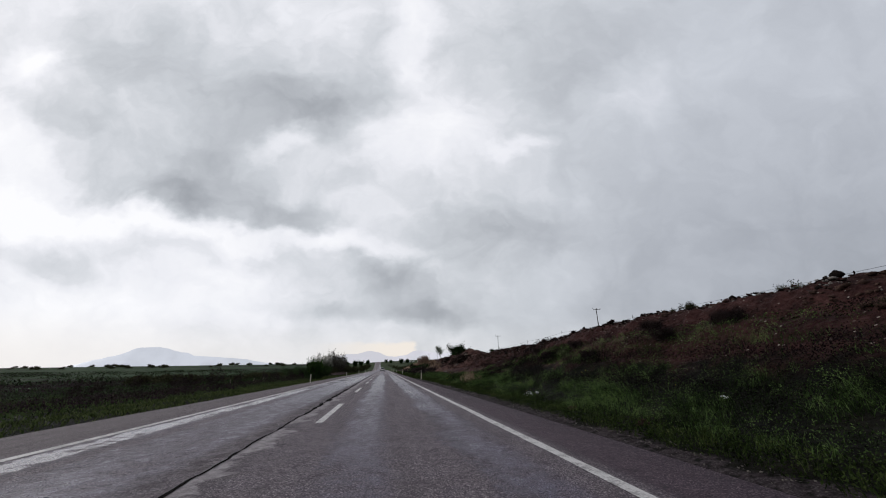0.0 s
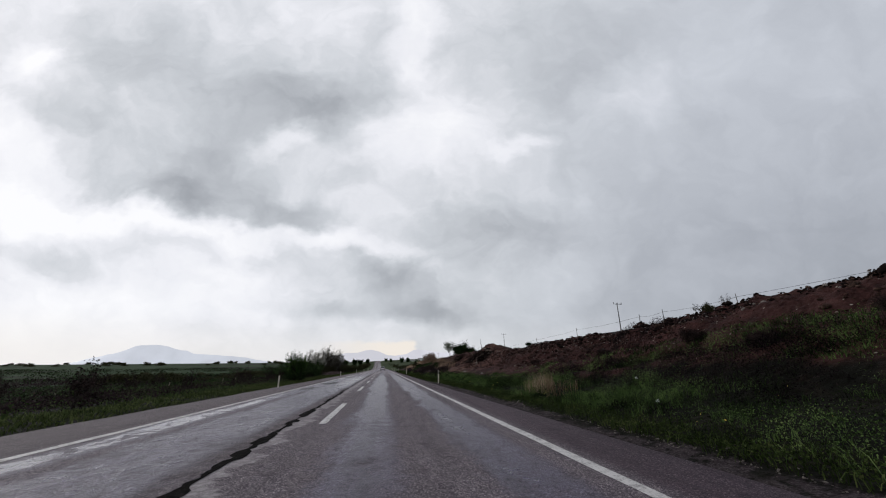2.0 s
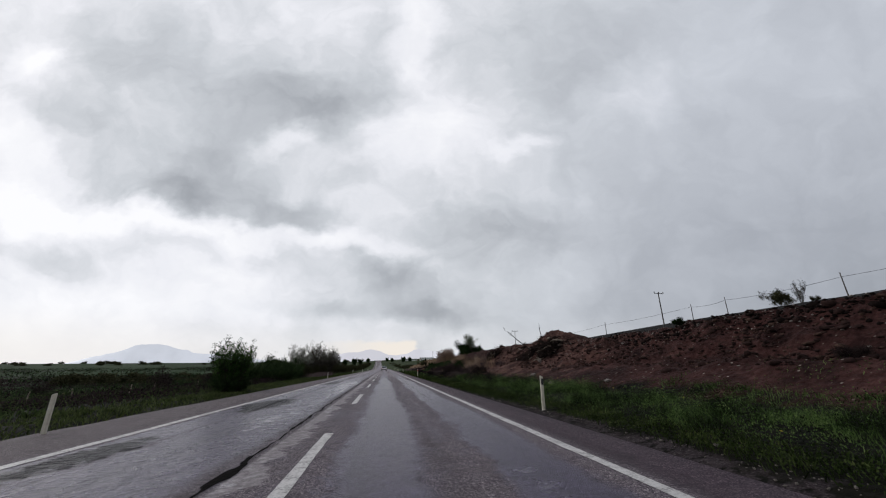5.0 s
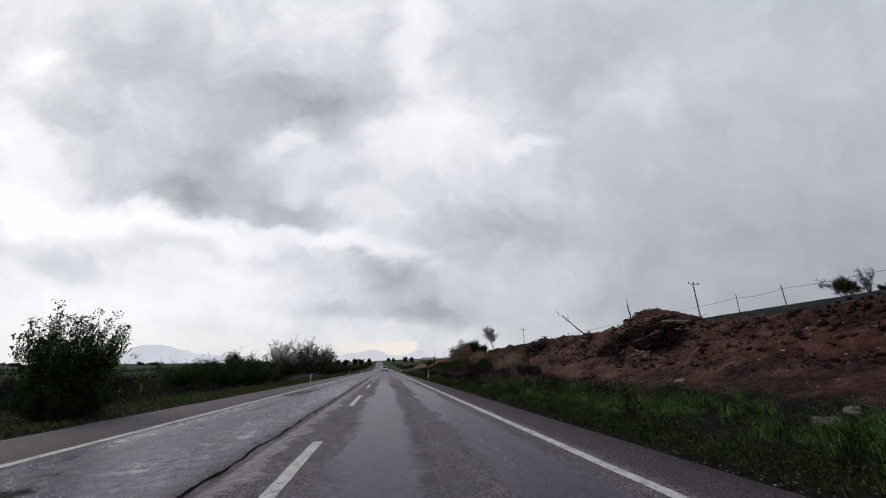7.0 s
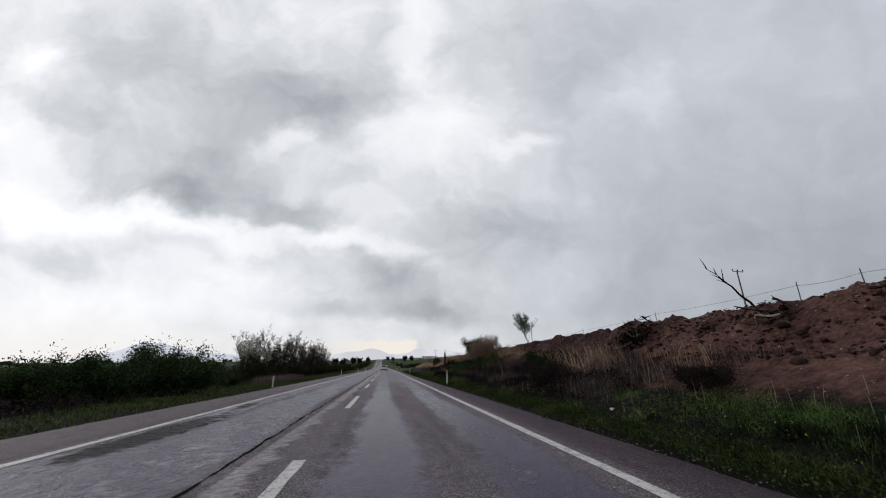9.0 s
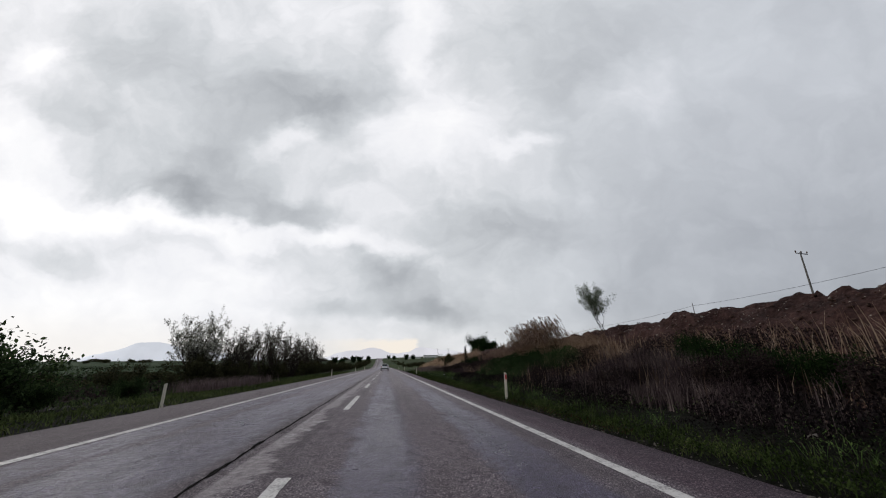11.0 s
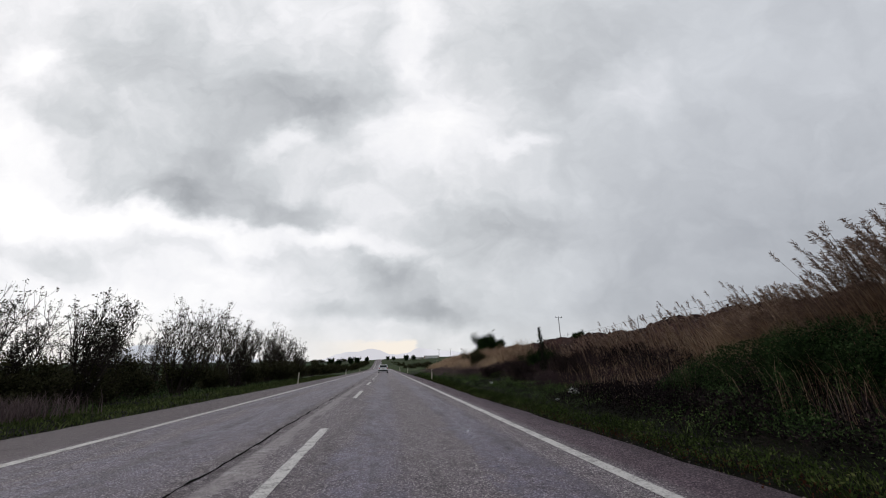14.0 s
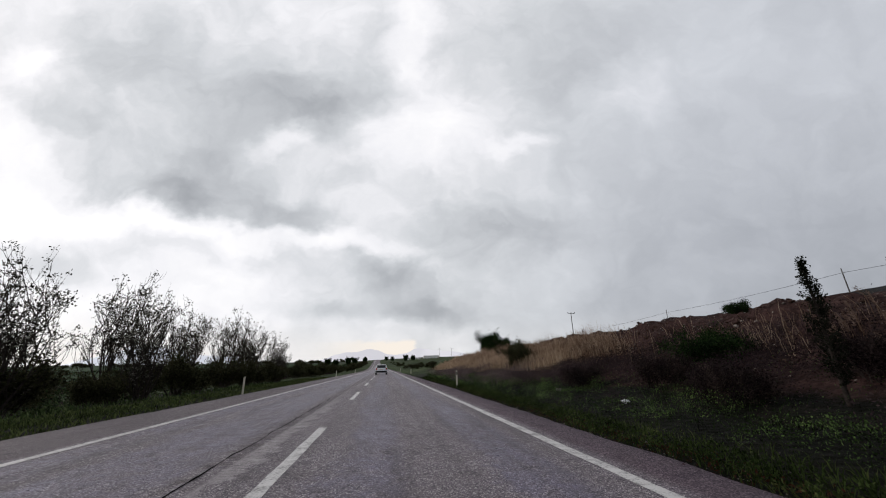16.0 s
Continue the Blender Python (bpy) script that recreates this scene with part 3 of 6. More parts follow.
def fbm(x, y, octaves=4, seed=0):
    total, amp, norm = 0.0, 1.0, 0.0
    for i in range(octaves):
        total = total + amp * vnoise(x * 2 ** i, y * 2 ** i, seed + i)
        norm += amp
        amp *= 0.5
    return total / norm


def smooth(v, a, b):
    t = np.clip((np.asarray(v, float) - a) / (b - a), 0, 1)
    return t * t * (3 - 2 * t)


def rise(y):
    """The road climbs gently far ahead."""
    y = np.asarray(y, float)
    up = np.where(y < 200, 0, np.where(y < 280, (y - 200) ** 2 / 160, y - 240))
    return 0.0245 * np.minimum(up, 700) - 8.0 * smooth(y, 960, 1700)


def road_x(y):
    """The road swings a little to the left far ahead."""
    return -9.5 * smooth(y, 150, 800)


def road_edge(y):
    """Where the asphalt ends on the bank's side."""
    y = np.asarray(y, float)
    e = np.interp(y, [0, 12, 22, 34, 41, 62, 71, 78, 92, 110], [4.86, 5.02, 4.92, 4.85, 4.62, 4.60, 4.55, 4.55, 4.40, 4.6])
    return e + 0.16 * (fbm(y * 1.2, y * 0 + 7, 4, 35) - 0.5)


def crest(y):
    """Height of the bank's edge along the road."""
    return np.interp(y, [-20, 20, 27, 40, 43.5, 46, 49.8, 51.6, 52.6, 53.6, 54.6, 56, 58, 64, 73, 78, 88, 120, 160, 260],
                     [3.0, 3.1, 2.72, 2.72, 2.64, 2.56, 2.60, 2.70, 3.25, 3.60, 3.35, 2.95, 2.95, 3.0, 2.88, 2.82, 2.72, 2.72, 2.1, 1.0])


def height(x, y, rough=True):
    x, y = np.broadcast_arrays(np.asarray(x, float), np.asarray(y, float))
    x = x - road_x(y)
    base = np.where(x < -30, rise(np.maximum(y, -0.8 * x)), rise(y)) - 1.2 * smooth(x, 60, 400) 
    # left: verge, then fields below the road
    left = np.interp(x, [-400, -90, -38, -16, -9, -6.5, -5.2], [-2.6, -2.6, -2.1, -0.75, -0.15, -0.03, -0.05])
    c = crest(y)
    # the field behind the bank has no heap
    c = c + (np.minimum(c, np.interp(y, [20, 46, 60], [3.1, 2.62, 2.75])) - c) * smooth(x, 14.2, 17)
    k = smooth(y, 14, 32)
    far = np.interp(x, [4.4, 5.8, 7.4, 8.3, 10.1, 11.2, 12.3, 13.2], [-0.012, 0.025, 0.085, 0.14, 0.38, 0.50, 0.76, 1.0])
    near = np.interp(x, [4.7, 5.8, 7.8, 8.7, 9.2, 10.5, 12.2, 13.2], [-0.012, 0.02, 0.19, 0.36, 0.50, 0.66, 0.93, 1.0])
    right = c * (near * (1 - k) + far * k)
    right = right + 0.05 * smooth(x, 4.4, 4.9) * (1 - smooth(x, 7, 9))
    hill = smooth(y, 130, 420)
    right = right + np.interp(x, [13.5, 21, 48, 65, 84, 200, 600], [0, 0.4, 4.2, 7.2, 10.2, 18.0, 18.0]) * (1 - 0.75 * hill)
    z = np.where(x < 0, left, right) + base
    z = np.where((x > -5.25) & (x < 4.15), base - 0.07, z)
    if rough:
        lump = smooth(x, 8.9, 11.2) * (1 - smooth(x, 30, 60)) * (1 - smooth(y, 150, 220))
        z = z + lump * (0.50 * (fbm(x * 1.1, y * 1.1, 4, 3) - 0.5) + 0.34 * (fbm(x * 4.5, y * 4.5, 3, 9) - 0.5))
        z = z + 0.35 * smooth(x, 12.2, 13.2) * (1 - smooth(x, 14, 16)) * (fbm(x * 0.8, y * 0.45, 3, 21) - 0.5)
        # spoil heaps along the crest further on
        heap = smooth(x, 11.8, 13.4) * (1 - smooth(x, 15, 19)) * smooth(y, 60, 66) * (1 - smooth(y, 150, 190))
        z = z + heap * 0.34 * (smooth(fbm(x * 0.6, y * 0.7, 4, 151), 0.36, 0.66) - 0.62)
        step = np.sin((x + 0.5 * (fbm(x * 0.2, y * 0.15, 3, 27) - 0.5)) * 3.9)
        z = z + 0.11 * step * smooth(x, 7.8, 8.8) * (1 - smooth(x, 11.4, 12.6)) * (1 - smooth(y, 26, 40))
        verge = smooth(np.abs(x), 5.6, 7.0) * (1 - lump)
        z = z + verge * 0.14 * (fbm(x * 0.9, y * 0.9, 3, 5) - 0.5)
    return z


def mesh_object(name, verts, faces, mat=None, parent=None, shade=True):
    me = bpy.data.meshes.new(name)
    me.from_pydata(verts, [], faces)
    me.update()
    if shade:
        me.polygons.foreach_set("use_smooth", np.ones(len(me.polygons), bool))
    if mat:
        me.materials.append(mat)
    ob = new(name, me)
    if parent:
        ob.parent = parent
    return ob


def array_object(name, verts, quads=None, tris=None, mat=None, parent=None, smooth_shade=False):
    """A mesh from numpy arrays of points, four-sided and three-sided faces."""
    me = bpy.data.meshes.new(name)
    parts_ = [a for a in (quads, tris) if a is not None and len(a)]
    loops = np.concatenate([a.ravel() for a in parts_]).astype(np.int32)
    sizes = np.concatenate([np.full(len(a), a.shape[1]) for a in parts_]).astype(np.int32)
    me.vertices.add(len(verts))
    me.vertices.foreach_set("co", np.asarray(verts, np.float32).ravel())
    me.loops.add(len(loops))
    me.loops.foreach_set("vertex_index", loops)
    me.polygons.add(len(sizes))
    me.polygons.foreach_set("loop_start", np.concatenate([[0], np.cumsum(sizes)[:-1]]).astype(np.int32))
    if smooth_shade:
        me.polygons.foreach_set("use_smooth", np.ones(len(sizes), bool))
    me.update(calc_edges=True)
    me.validate()
    if mat:
        me.materials.append(mat)
    ob = new(name, me)
    if parent:
        ob.parent = parent
    return ob


def part(name, bm, mat, parent, label="", shade=False):
    me = bpy.data.meshes.new(name)
    bm.to_mesh(me)
    bm.free()
    if shade:
        me.polygons.foreach_set("use_smooth", np.ones(len(me.polygons), bool))
    me.materials.append(mat)
    ob = new(name, me)
    ob.parent = parent
    return tagged(ob, label)


def root(name, m, label, category, group=""):
    ob = new(name)
    ob.empty_display_size = 0.3
    ob.matrix_world = m
    return tagged(ob, label, category, group)


def grid(xs, ys):
    nx, ny = len(xs), len(ys)
    i, j = np.meshgrid(np.arange(nx - 1), np.arange(ny - 1))
    a = (j * nx + i).ravel()
    return np.stack([a, a + 1, a + nx + 1, a + nx], 1)


def build_ground():
    xs = np.concatenate([[-4600, -3000, -1800, -1000, -600, -400, -280, -200, -150, -110, -80, -60, -48], np.arange(-38, -12, 3.0),
                         np.arange(-12, -5.2, 0.5), [-5.2, -5.0, 4.1, 4.2, 4.3, 4.4, 4.5, 4.7, 4.9], np.arange(5.1, 8.2, 0.3), np.arange(8.2, 14.8, 0.16),
                         np.arange(15, 20, 0.8), np.arange(20, 48, 3.5), [50, 56, 62, 70, 80, 95, 120, 160, 220, 320, 480, 700, 1100, 1800, 3000, 4600]])
    ys = np.concatenate([[-400, -200, -100, -50, -25, -14], np.arange(-8, 122, 0.26), np.arange(122, 160, 1.0), np.arange(160, 260, 5.0),
                         np.arange(260, 980, 12.0), [1000, 1100, 1400, 1900, 2600, 3400, 4500]])
    X, Y = np.meshgrid(xs, ys)
    Z = height(X, Y)
    ob = array_object("ground", np.stack([X.ravel(), Y.ravel(), Z.ravel()], 1), grid(xs, ys), mat=EARTH, smooth_shade=True)
    tagged(ob, "red-brown earth bank, verges and green fields beside the road", "ground", kind="structure")


def build_road():
    ys = np.concatenate([np.arange(-60, 130, 0.35), np.arange(130, 200, 2.0), np.arange(200, 980, 6.0)])
    ragged_l = -5.22 - 0.16 * (fbm(ys * 0.9, ys * 0 + 3, 4, 31) - 0.3)
    ragged_r = road_edge(ys)
    cols = [(-1, ragged_l - 0.05, -0.13), (0, ragged_l, 0.0)]
    for x in (-3.5, -1.75, 0.0, 1.75, 3.5):
        cols.append((0, np.full_like(ys, x), 0.0))
    cols += [(0, ragged_r, -0.005), (1, ragged_r + 0.07, -0.13)]
    V = np.stack([np.stack([c[1] + road_x(ys), ys, rise(ys) + c[2]], 1) for c in cols], 1).reshape(-1, 3)
    road = array_object("road", V, grid(np.arange(len(cols)), ys), mat=ASPHALT)
    tagged(road, "worn grey two-lane asphalt road, wet in the wheel tracks", "road", kind="structure")

    def strip(name, x0, x1, y0, y1, mat, lift, wobble=0.012, n=None, label=""):
        n = n or max(4, int((y1 - y0) / 0.5))
        yy = np.linspace(y0, y1, n)
        a = x0 + wobble * (fbm(yy * 3, yy * 0 + x0, 3, 41) - 0.5) * 2
        b = x1 + wobble * (fbm(yy * 3, yy * 0 + x1, 3, 43) - 0.5) * 2
        a, b, z = a + road_x(yy), b + road_x(yy), rise(yy) + lift
        ob = array_object(name, np.concatenate([np.stack([a, yy, z], 1), np.stack([b, yy, z], 1)]),
                          np.stack([np.arange(n - 1), np.arange(n - 1) + n, np.arange(1, n) + n, np.arange(1, n)], 1), mat=mat, parent=road)
        return tagged(ob, label)

    for x in (-3.5, 3.5):
        strip("edge_line", x - 0.075, x + 0.075, -60, 900, PAINT, 0.005, 0.02, 1300, "worn white edge line")
    ends = [-18.6, -8.2, 2.2, 12.5, 23.1, 34.2, 44.1, 54.1, 64.6, 75.1, 85.2, 96.6, 107.3] + [117.8 + 10.45 * i for i in range(40)]
    for e in ends:
        strip("lane_dash", -0.075, 0.075, e - 4.4, e, PAINT, 0.005, 0.012, 12)
    # tar-filled joint left of the dashes, ragged and of changing width
    yy = np.arange(-10, 104, 0.07)
    mid = np.interp(yy, [-10, 12, 26, 36, 50, 104], [-0.60, -0.62, -0.67, -0.76, -0.80, -0.82]) + 0.09 * (fbm(yy * 1.1, yy * 0, 4, 47) - 0.5)
    half = np.interp(yy, [-10, 9, 13, 16, 22, 31, 33, 44, 62, 80, 104], [0.012, 0.026, 0.080, 0.085, 0.085, 0.080, 0.026, 0.030, 0.030, 0.022, 0.012])
    a = mid - half * (0.2 + 1.2 * smooth(fbm(yy * 2.9, yy * 0 + 2, 4, 48), 0.28, 0.72))
    b = mid + half * (0.2 + 1.2 * smooth(fbm(yy * 2.9, yy * 0 + 9, 4, 49), 0.28, 0.72))
    n = len(yy)
    z = rise(yy) + 0.004
    seal = array_object("joint_seal", np.concatenate([np.stack([a, yy, z], 1), np.stack([b, yy, z], 1)]),
                        np.stack([np.arange(n - 1), np.arange(n - 1) + n, np.arange(1, n) + n, np.arange(1, n)], 1), mat=TAR, parent=road)
    tagged(seal, "ragged dark tar joint")
    return road


build_ground()
build_road()

# ---- vegetation ----


def tube(verts, faces, pts, radii, sides=4):
    base = len(verts)
    for i, p in enumerate(pts):
        d = (pts[min(i + 1, len(pts) - 1)] - pts[max(i - 1, 0)]).normalized()
        u = d.orthogonal().normalized()
        w = d.cross(u)
        for s in range(sides):
            a = 2 * math.pi * s / sides
            verts.append(p + (u * math.cos(a) + w * math.sin(a)) * radii[i])
    for i in range(len(pts) - 1):
        for s in range(sides):
            a, b = base + i * sides + s, base + i * sides + (s + 1) % sides
            faces.append((a, b, b + sides, a + sides))


def grow(rng, tall, spread, stems, order, twigs, lean=(0, 0), lift=0.25, thick=0.05, wild=0.35, tufted=False):
    """Branches of a shrub or tree: tubes, and the points along its twigs that can bear leaves."""
    verts, faces, tips = [], [], []

    def limb(p, d, length, r, level):
        n = 4 if level < order else 3
        pts, rad = [p.copy()], [r]
        for i in range(n):
            d = (d + Vector((rng.gauss(0, wild), rng.gauss(0, wild), rng.gauss(0, wild) + lift)) * 0.38).normalized()
            p = p + d * (length / n)
            pts.append(p.copy())
            rad.append(r * (1 - 0.72 * (i + 1) / n))
        tube(verts, faces, pts, rad, 5 if level == 0 else 3)
        if level >= order:
            for i in range(len(pts) - 1 if tufted else 1, len(pts)):
                tips.append((pts[i], d.copy()))
            return
        if tufted and level == order - 1:
            tips.append((pts[-1], d.copy()))
        for j in range(twigs):
            f = (0.12 if tufted else 0.35) + (0.88 if tufted else 0.65) * (j + rng.random()) / twigs
            q = pts[min(n, int(f * n) + 1)] if rng.random() < 0.5 else pts[int(f * n)] if int(f * n) <= n else pts[n]
            side = Vector((rng.gauss(0, 1), rng.gauss(0, 1), rng.gauss(0.2, 0.5))).normalized()
            limb(q.copy(), (d * 0.75 + side * 0.75).normalized(), length * rng.uniform(0.42, 0.68), r * 0.54, level + 1)

    for s in range(stems):
        a = 2 * math.pi * (s + rng.random() * 0.7) / stems
        out = spread * rng.uniform(0.35, 1.0)
        d = Vector((math.cos(a) * out + lean[0], math.sin(a) * out + lean[1], 1.0)).normalized()
        limb(Vector((math.cos(a) * 0.05 * stems ** 0.5, math.sin(a) * 0.05 * stems ** 0.5, -0.05)), d, tall * rng.uniform(0.5, 0.72), thick * rng.uniform(0.7, 1.1), 0)
    return verts, faces, tips


def leaf_mesh(name, rng, tips, per_tip, size, scatter, mat, parent, droop=0.0, keep=1.0, slim=0.3, stray=0.8):
    """Pointed leaves, each two triangles folded along the midrib."""
    npr = np.random.RandomState(rng.randrange(1 << 30))
    P = np.array([p for p, d in tips if rng.random() < keep])
    D = np.array([d for p, d in tips])[: len(P)]
    if len(P) == 0:
        return None
    P, D = np.repeat(P, per_tip, 0), np.repeat(D, per_tip, 0)
    n = len(P)
    P = P + npr.normal(0, scatter, (n, 3))
    A = D * 0.5 + npr.normal(0, stray, (n, 3)) + np.array([0, 0, -droop])
    A /= np.linalg.norm(A, axis=1)[:, None] + 1e-9
    B = np.cross(A, npr.normal(0, 1, (n, 3)))
    B /= np.linalg.norm(B, axis=1)[:, None] + 1e-9
    C = np.cross(A, B)
    L = size * npr.uniform(0.6, 1.3, (n, 1))
    V = np.stack([P, P + A * L * 0.5 + B * L * slim + C * L * 0.08, P + A * L, P + A * L * 0.5 - B * L * slim + C * L * 0.08], 1).reshape(-1, 3)
    k = np.arange(n)[:, None] * 4
    T = np.concatenate([k + np.array([[0, 1, 2]]), k + np.array([[0, 2, 3]])])
    return array_object(name, V, tris=T, mat=mat, parent=parent)


def plant(name, at, label, category, seed, tall, spread, stems, order, twigs, leaf, per_tip, size, scatter,
          lean=(0, 0), lift=0.25, thick=0.05, wild=0.35, keep=1.0, bark=None, group="", tufted=False):
    rng = random.Random(seed)
    thing = root(name, at, label, category, group)
    v, f, tips = grow(rng, tall, spread, stems, order, twigs, lean, lift, thick, wild, tufted)
    mesh_object("trunk", v, f, bark or BARK, thing)
    if leaf is not None:
        leaf_mesh("crown", rng, tips, per_tip, size, scatter, leaf, thing, keep=keep)
    return thing


def on(x, y, dz=-0.03):
    return float(height(x, y, True)) + dz


def site(x, y):
    """From the paced plan beside the road to metres."""
    x = x * (1 + 0.088 * float(smooth(abs(x), 4.8, 6.5)))
    return x, y + float(np.interp(y, [0, 30, 42, 55, 70, 80, 90, 96, 108, 114], [0.1, 0, 0.2, 0.3, 0.6, 0.8, 1.0, 1.0, 0.2, 0]))


def turned(x, y, turn=0.0, scale=1.0, dz=-0.03):
    x, y = site(x, y)
    x = x + float(road_x(y))
    return pose(x, y, on(x, y, dz), 0, 0, turn) @ Matrix.Scale(scale, 4)


def blades(name, label, X, Y, tall, width, mat, seed, lean=0.35, wind=(-0.15, 0.1), category="grass"):
    """Tapered bent blades, one mesh."""
    npr = np.random.RandomState(seed)
    n = len(X)
    Z = height(X, Y) - 0.02
    a = npr.uniform(0, 2 * np.pi, n)
    h = tall * npr.uniform(0.55, 1.15, n)
    bend = np.stack([npr.normal(wind[0], lean, n), npr.normal(wind[1], lean, n)], 1) * h[:, None]
    w = width * npr.uniform(0.6, 1.4, n)
    side = np.stack([np.cos(a), np.sin(a)], 1) * w[:, None]
    base = np.stack([X, Y], 1)
    mid, tip = base + bend * 0.35, base + bend
    V = np.zeros((n, 5, 3))
    V[:, 0, :2], V[:, 1, :2] = base - side, base + side
    V[:, 2, :2], V[:, 3, :2], V[:, 4, :2] = mid - side * 0.7, mid + side * 0.7, tip
    V[:, 0, 2] = V[:, 1, 2] = Z
    V[:, 2, 2] = V[:, 3, 2] = Z + h * 0.6
    V[:, 4, 2] = Z + h * npr.uniform(0.85, 1.0, n)
    k = np.arange(n)[:, None] * 5
    ob = array_object(name, V.reshape(-1, 3), k + np.array([[0, 1, 3, 2]]), k + np.array([[2, 3, 4]]), mat)
    return tagged(ob, label, category, kind="stuff")


def scatter(n, x0, x1, y0, y1, seed, density):
    """Random places kept where density(x, y) is high."""
    npr = np.random.RandomState(seed)
    X, Y = npr.uniform(x0, x1, n), npr.uniform(y0, y1, n)
    ok = npr.uniform(0, 1, n) < density(X, Y)
    return X[ok], Y[ok]


def herbs(name, label, X, Y, tall, size, mat, seed, category="grass"):
    """Loose mats of small leaves at all heights, one mesh."""
    npr = np.random.RandomState(seed)
    n = len(X)
    P = np.stack([X, Y, height(X, Y) + tall * npr.uniform(0, 1, n) ** 0.7], 1)
    A = npr.normal(0, 1, (n, 3)) + np.array([0, 0, 0.7])
    A /= np.linalg.norm(A, axis=1)[:, None]
    B = np.cross(A, npr.normal(0, 1, (n, 3)))
    B /= np.linalg.norm(B, axis=1)[:, None] + 1e-9
    C = np.cross(A, B)
    L = (size * npr.uniform(0.5, 1.4, n))[:, None]
    V = np.stack([P, P + A * L * 0.5 + B * L * 0.26 + C * L * 0.1, P + A * L, P + A * L * 0.5 - B * L * 0.26 + C * L * 0.1], 1).reshape(-1, 3)
    k = np.arange(n)[:, None] * 4
    ob = array_object(name, V, tris=np.concatenate([k + np.array([[0, 1, 2]]), k + np.array([[0, 2, 3]])]), mat=mat)
    return tagged(ob, label, category, kind="stuff")


def build_grass():
    # short growth along the road edge
    def verge(X, Y):
        e = road_edge(Y)
        return smooth(X, e - 0.06, e + 0.12) * (1 - smooth(X, e + 0.6, e + 1.3)) * (0.35 + 0.65 * smooth(fbm(X * 1.6, Y * 1.6, 3, 51), 0.3, 0.55))
    X, Y = scatter(130000, 4.3, 6.9, -4, 125, 1, verge)
    blades("verge_grass", "short green and yellowing grass at the road edge", X, Y, 0.06 + 0.16 * fbm(X * 1.4, Y * 1.4, 3, 52), 0.0055, VERGE, 2, 0.55)

    X, Y = scatter(330000, 4.3, 6.6, -4, 125, 121, lambda X, Y: smooth(X, road_edge(Y) + 0.0, road_edge(Y) + 0.15) * (1 - smooth(X, road_edge(Y) + 0.45, road_edge(Y) + 1.2 - 0.45 * smooth(Y, 60, 66))) * (0.75 + 0.25 * smooth(Y, 36, 48)))
    herbs("verge_mat", "short dense mat of green weeds along the road edge", X, Y, 0.03 + 0.14 * fbm(X * 1.8, Y * 1.3, 3, 122), 0.036, VERGE, 123, "weeds")

    def strata(X, Y):
        return smooth(fbm(X * 1.5 + 5, Y * 0.11, 3, 181), 0.46, 0.54) * smooth(X, 6.7, 7.3) * (1 - smooth(Y, 30, 40))

    def lush(X, Y):
        far = 10.1 - 1.3 * smooth(Y, 26, 38)
        d = smooth(X, 5.2, 6.0) * (1 - smooth(X, far - 1.6, far))
        gone = smooth(Y, 54, 58) * smooth(X, 5.5, 5.9) * (1 - smooth(X, 6.7, 7.1) * (1 - smooth(Y, 57, 60)))
        less = 1 - 0.93 * gone * (1 - 0.9 * np.exp(-((Y - 76.6) / 1.1) ** 2))
        return d * less * (1 - 0.9 * strata(X, Y))
    def clump(X, Y):
        return smooth(fbm(X * 1.1, Y * 1.1, 4, 53), 0.42, 0.60)
    X, Y = scatter(300000, 5.0, 10.2, -4, 128, 3, lambda X, Y: lush(X, Y) * (0.35 + 0.65 * clump(X, Y)))
    blades("tall_grass", "lush dark green grass along the foot of the bank", X, Y, 0.05 + 0.24 * clump(X, Y), 0.0042, GRASS, 4, 0.7)
    tuftn = lambda X, Y: smooth(fbm(X * 1.7, Y * 1.3, 4, 54), 0.37, 0.58)
    X, Y = scatter(760000, 5.0, 10.2, -4, 100, 33, lambda X, Y: lush(X, Y) * smooth(tuftn(X, Y), 0.02, 0.35))
    herbs("broadleaf_herbs", "mats of dark green broad-leaved weeds", X, Y, 0.03 + 0.32 * tuftn(X, Y), 0.024, GRASS, 34, "weeds")
    # withered growth in bands along the bank's lower steps, their shade in its colour
    band = lambda X, Y: smooth(fbm(X * 1.5, Y * 0.42, 4, 56), 0.50, 0.58)
    X, Y = scatter(420000, 6.6, 12.2, -4, 48, 35, lambda X, Y: np.maximum(0.8 * band(X, Y) * smooth(X, 7.4, 8.6), strata(X, Y) * smooth(fbm(X * 1.4, Y * 1.1, 3, 183), 0.36, 0.52)) * (1 - smooth(X, 9.6, 10.6)) * (1 - smooth(Y, 24, 33)))
    herbs("dark_scrub", "low tufts of withered scrub, the bank's shade in their dark colour", X, Y, 0.04 + 0.24 * np.maximum(band(X, Y), smooth(fbm(X * 1.4, Y * 1.1, 3, 183), 0.36, 0.6)), 0.034, WEEDSHADE, 36, "scrub")
    # weeds between road and slope further on; shadow gaps put into their dark colour
    def far(X, Y):
        k1 = smooth(Y, 43, 46) * (1 - smooth(Y, 50, 54)) * np.exp(-((X - 6.1 - 0.05 * (Y - 46)) / 0.5) ** 2)
        k2 = smooth(Y, 58, 62) * (1 - smooth(Y, 86, 90)) * smooth(X, 5.4, 6.1) * (1 - smooth(X - 0.9 * smooth(Y, 72, 76), 8.4, 9.4))
        return smooth(fbm(X * 0.9, Y * 0.6, 4, 86), 0.34, 0.54) * np.maximum(k1, k2)
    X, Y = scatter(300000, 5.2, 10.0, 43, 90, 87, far)
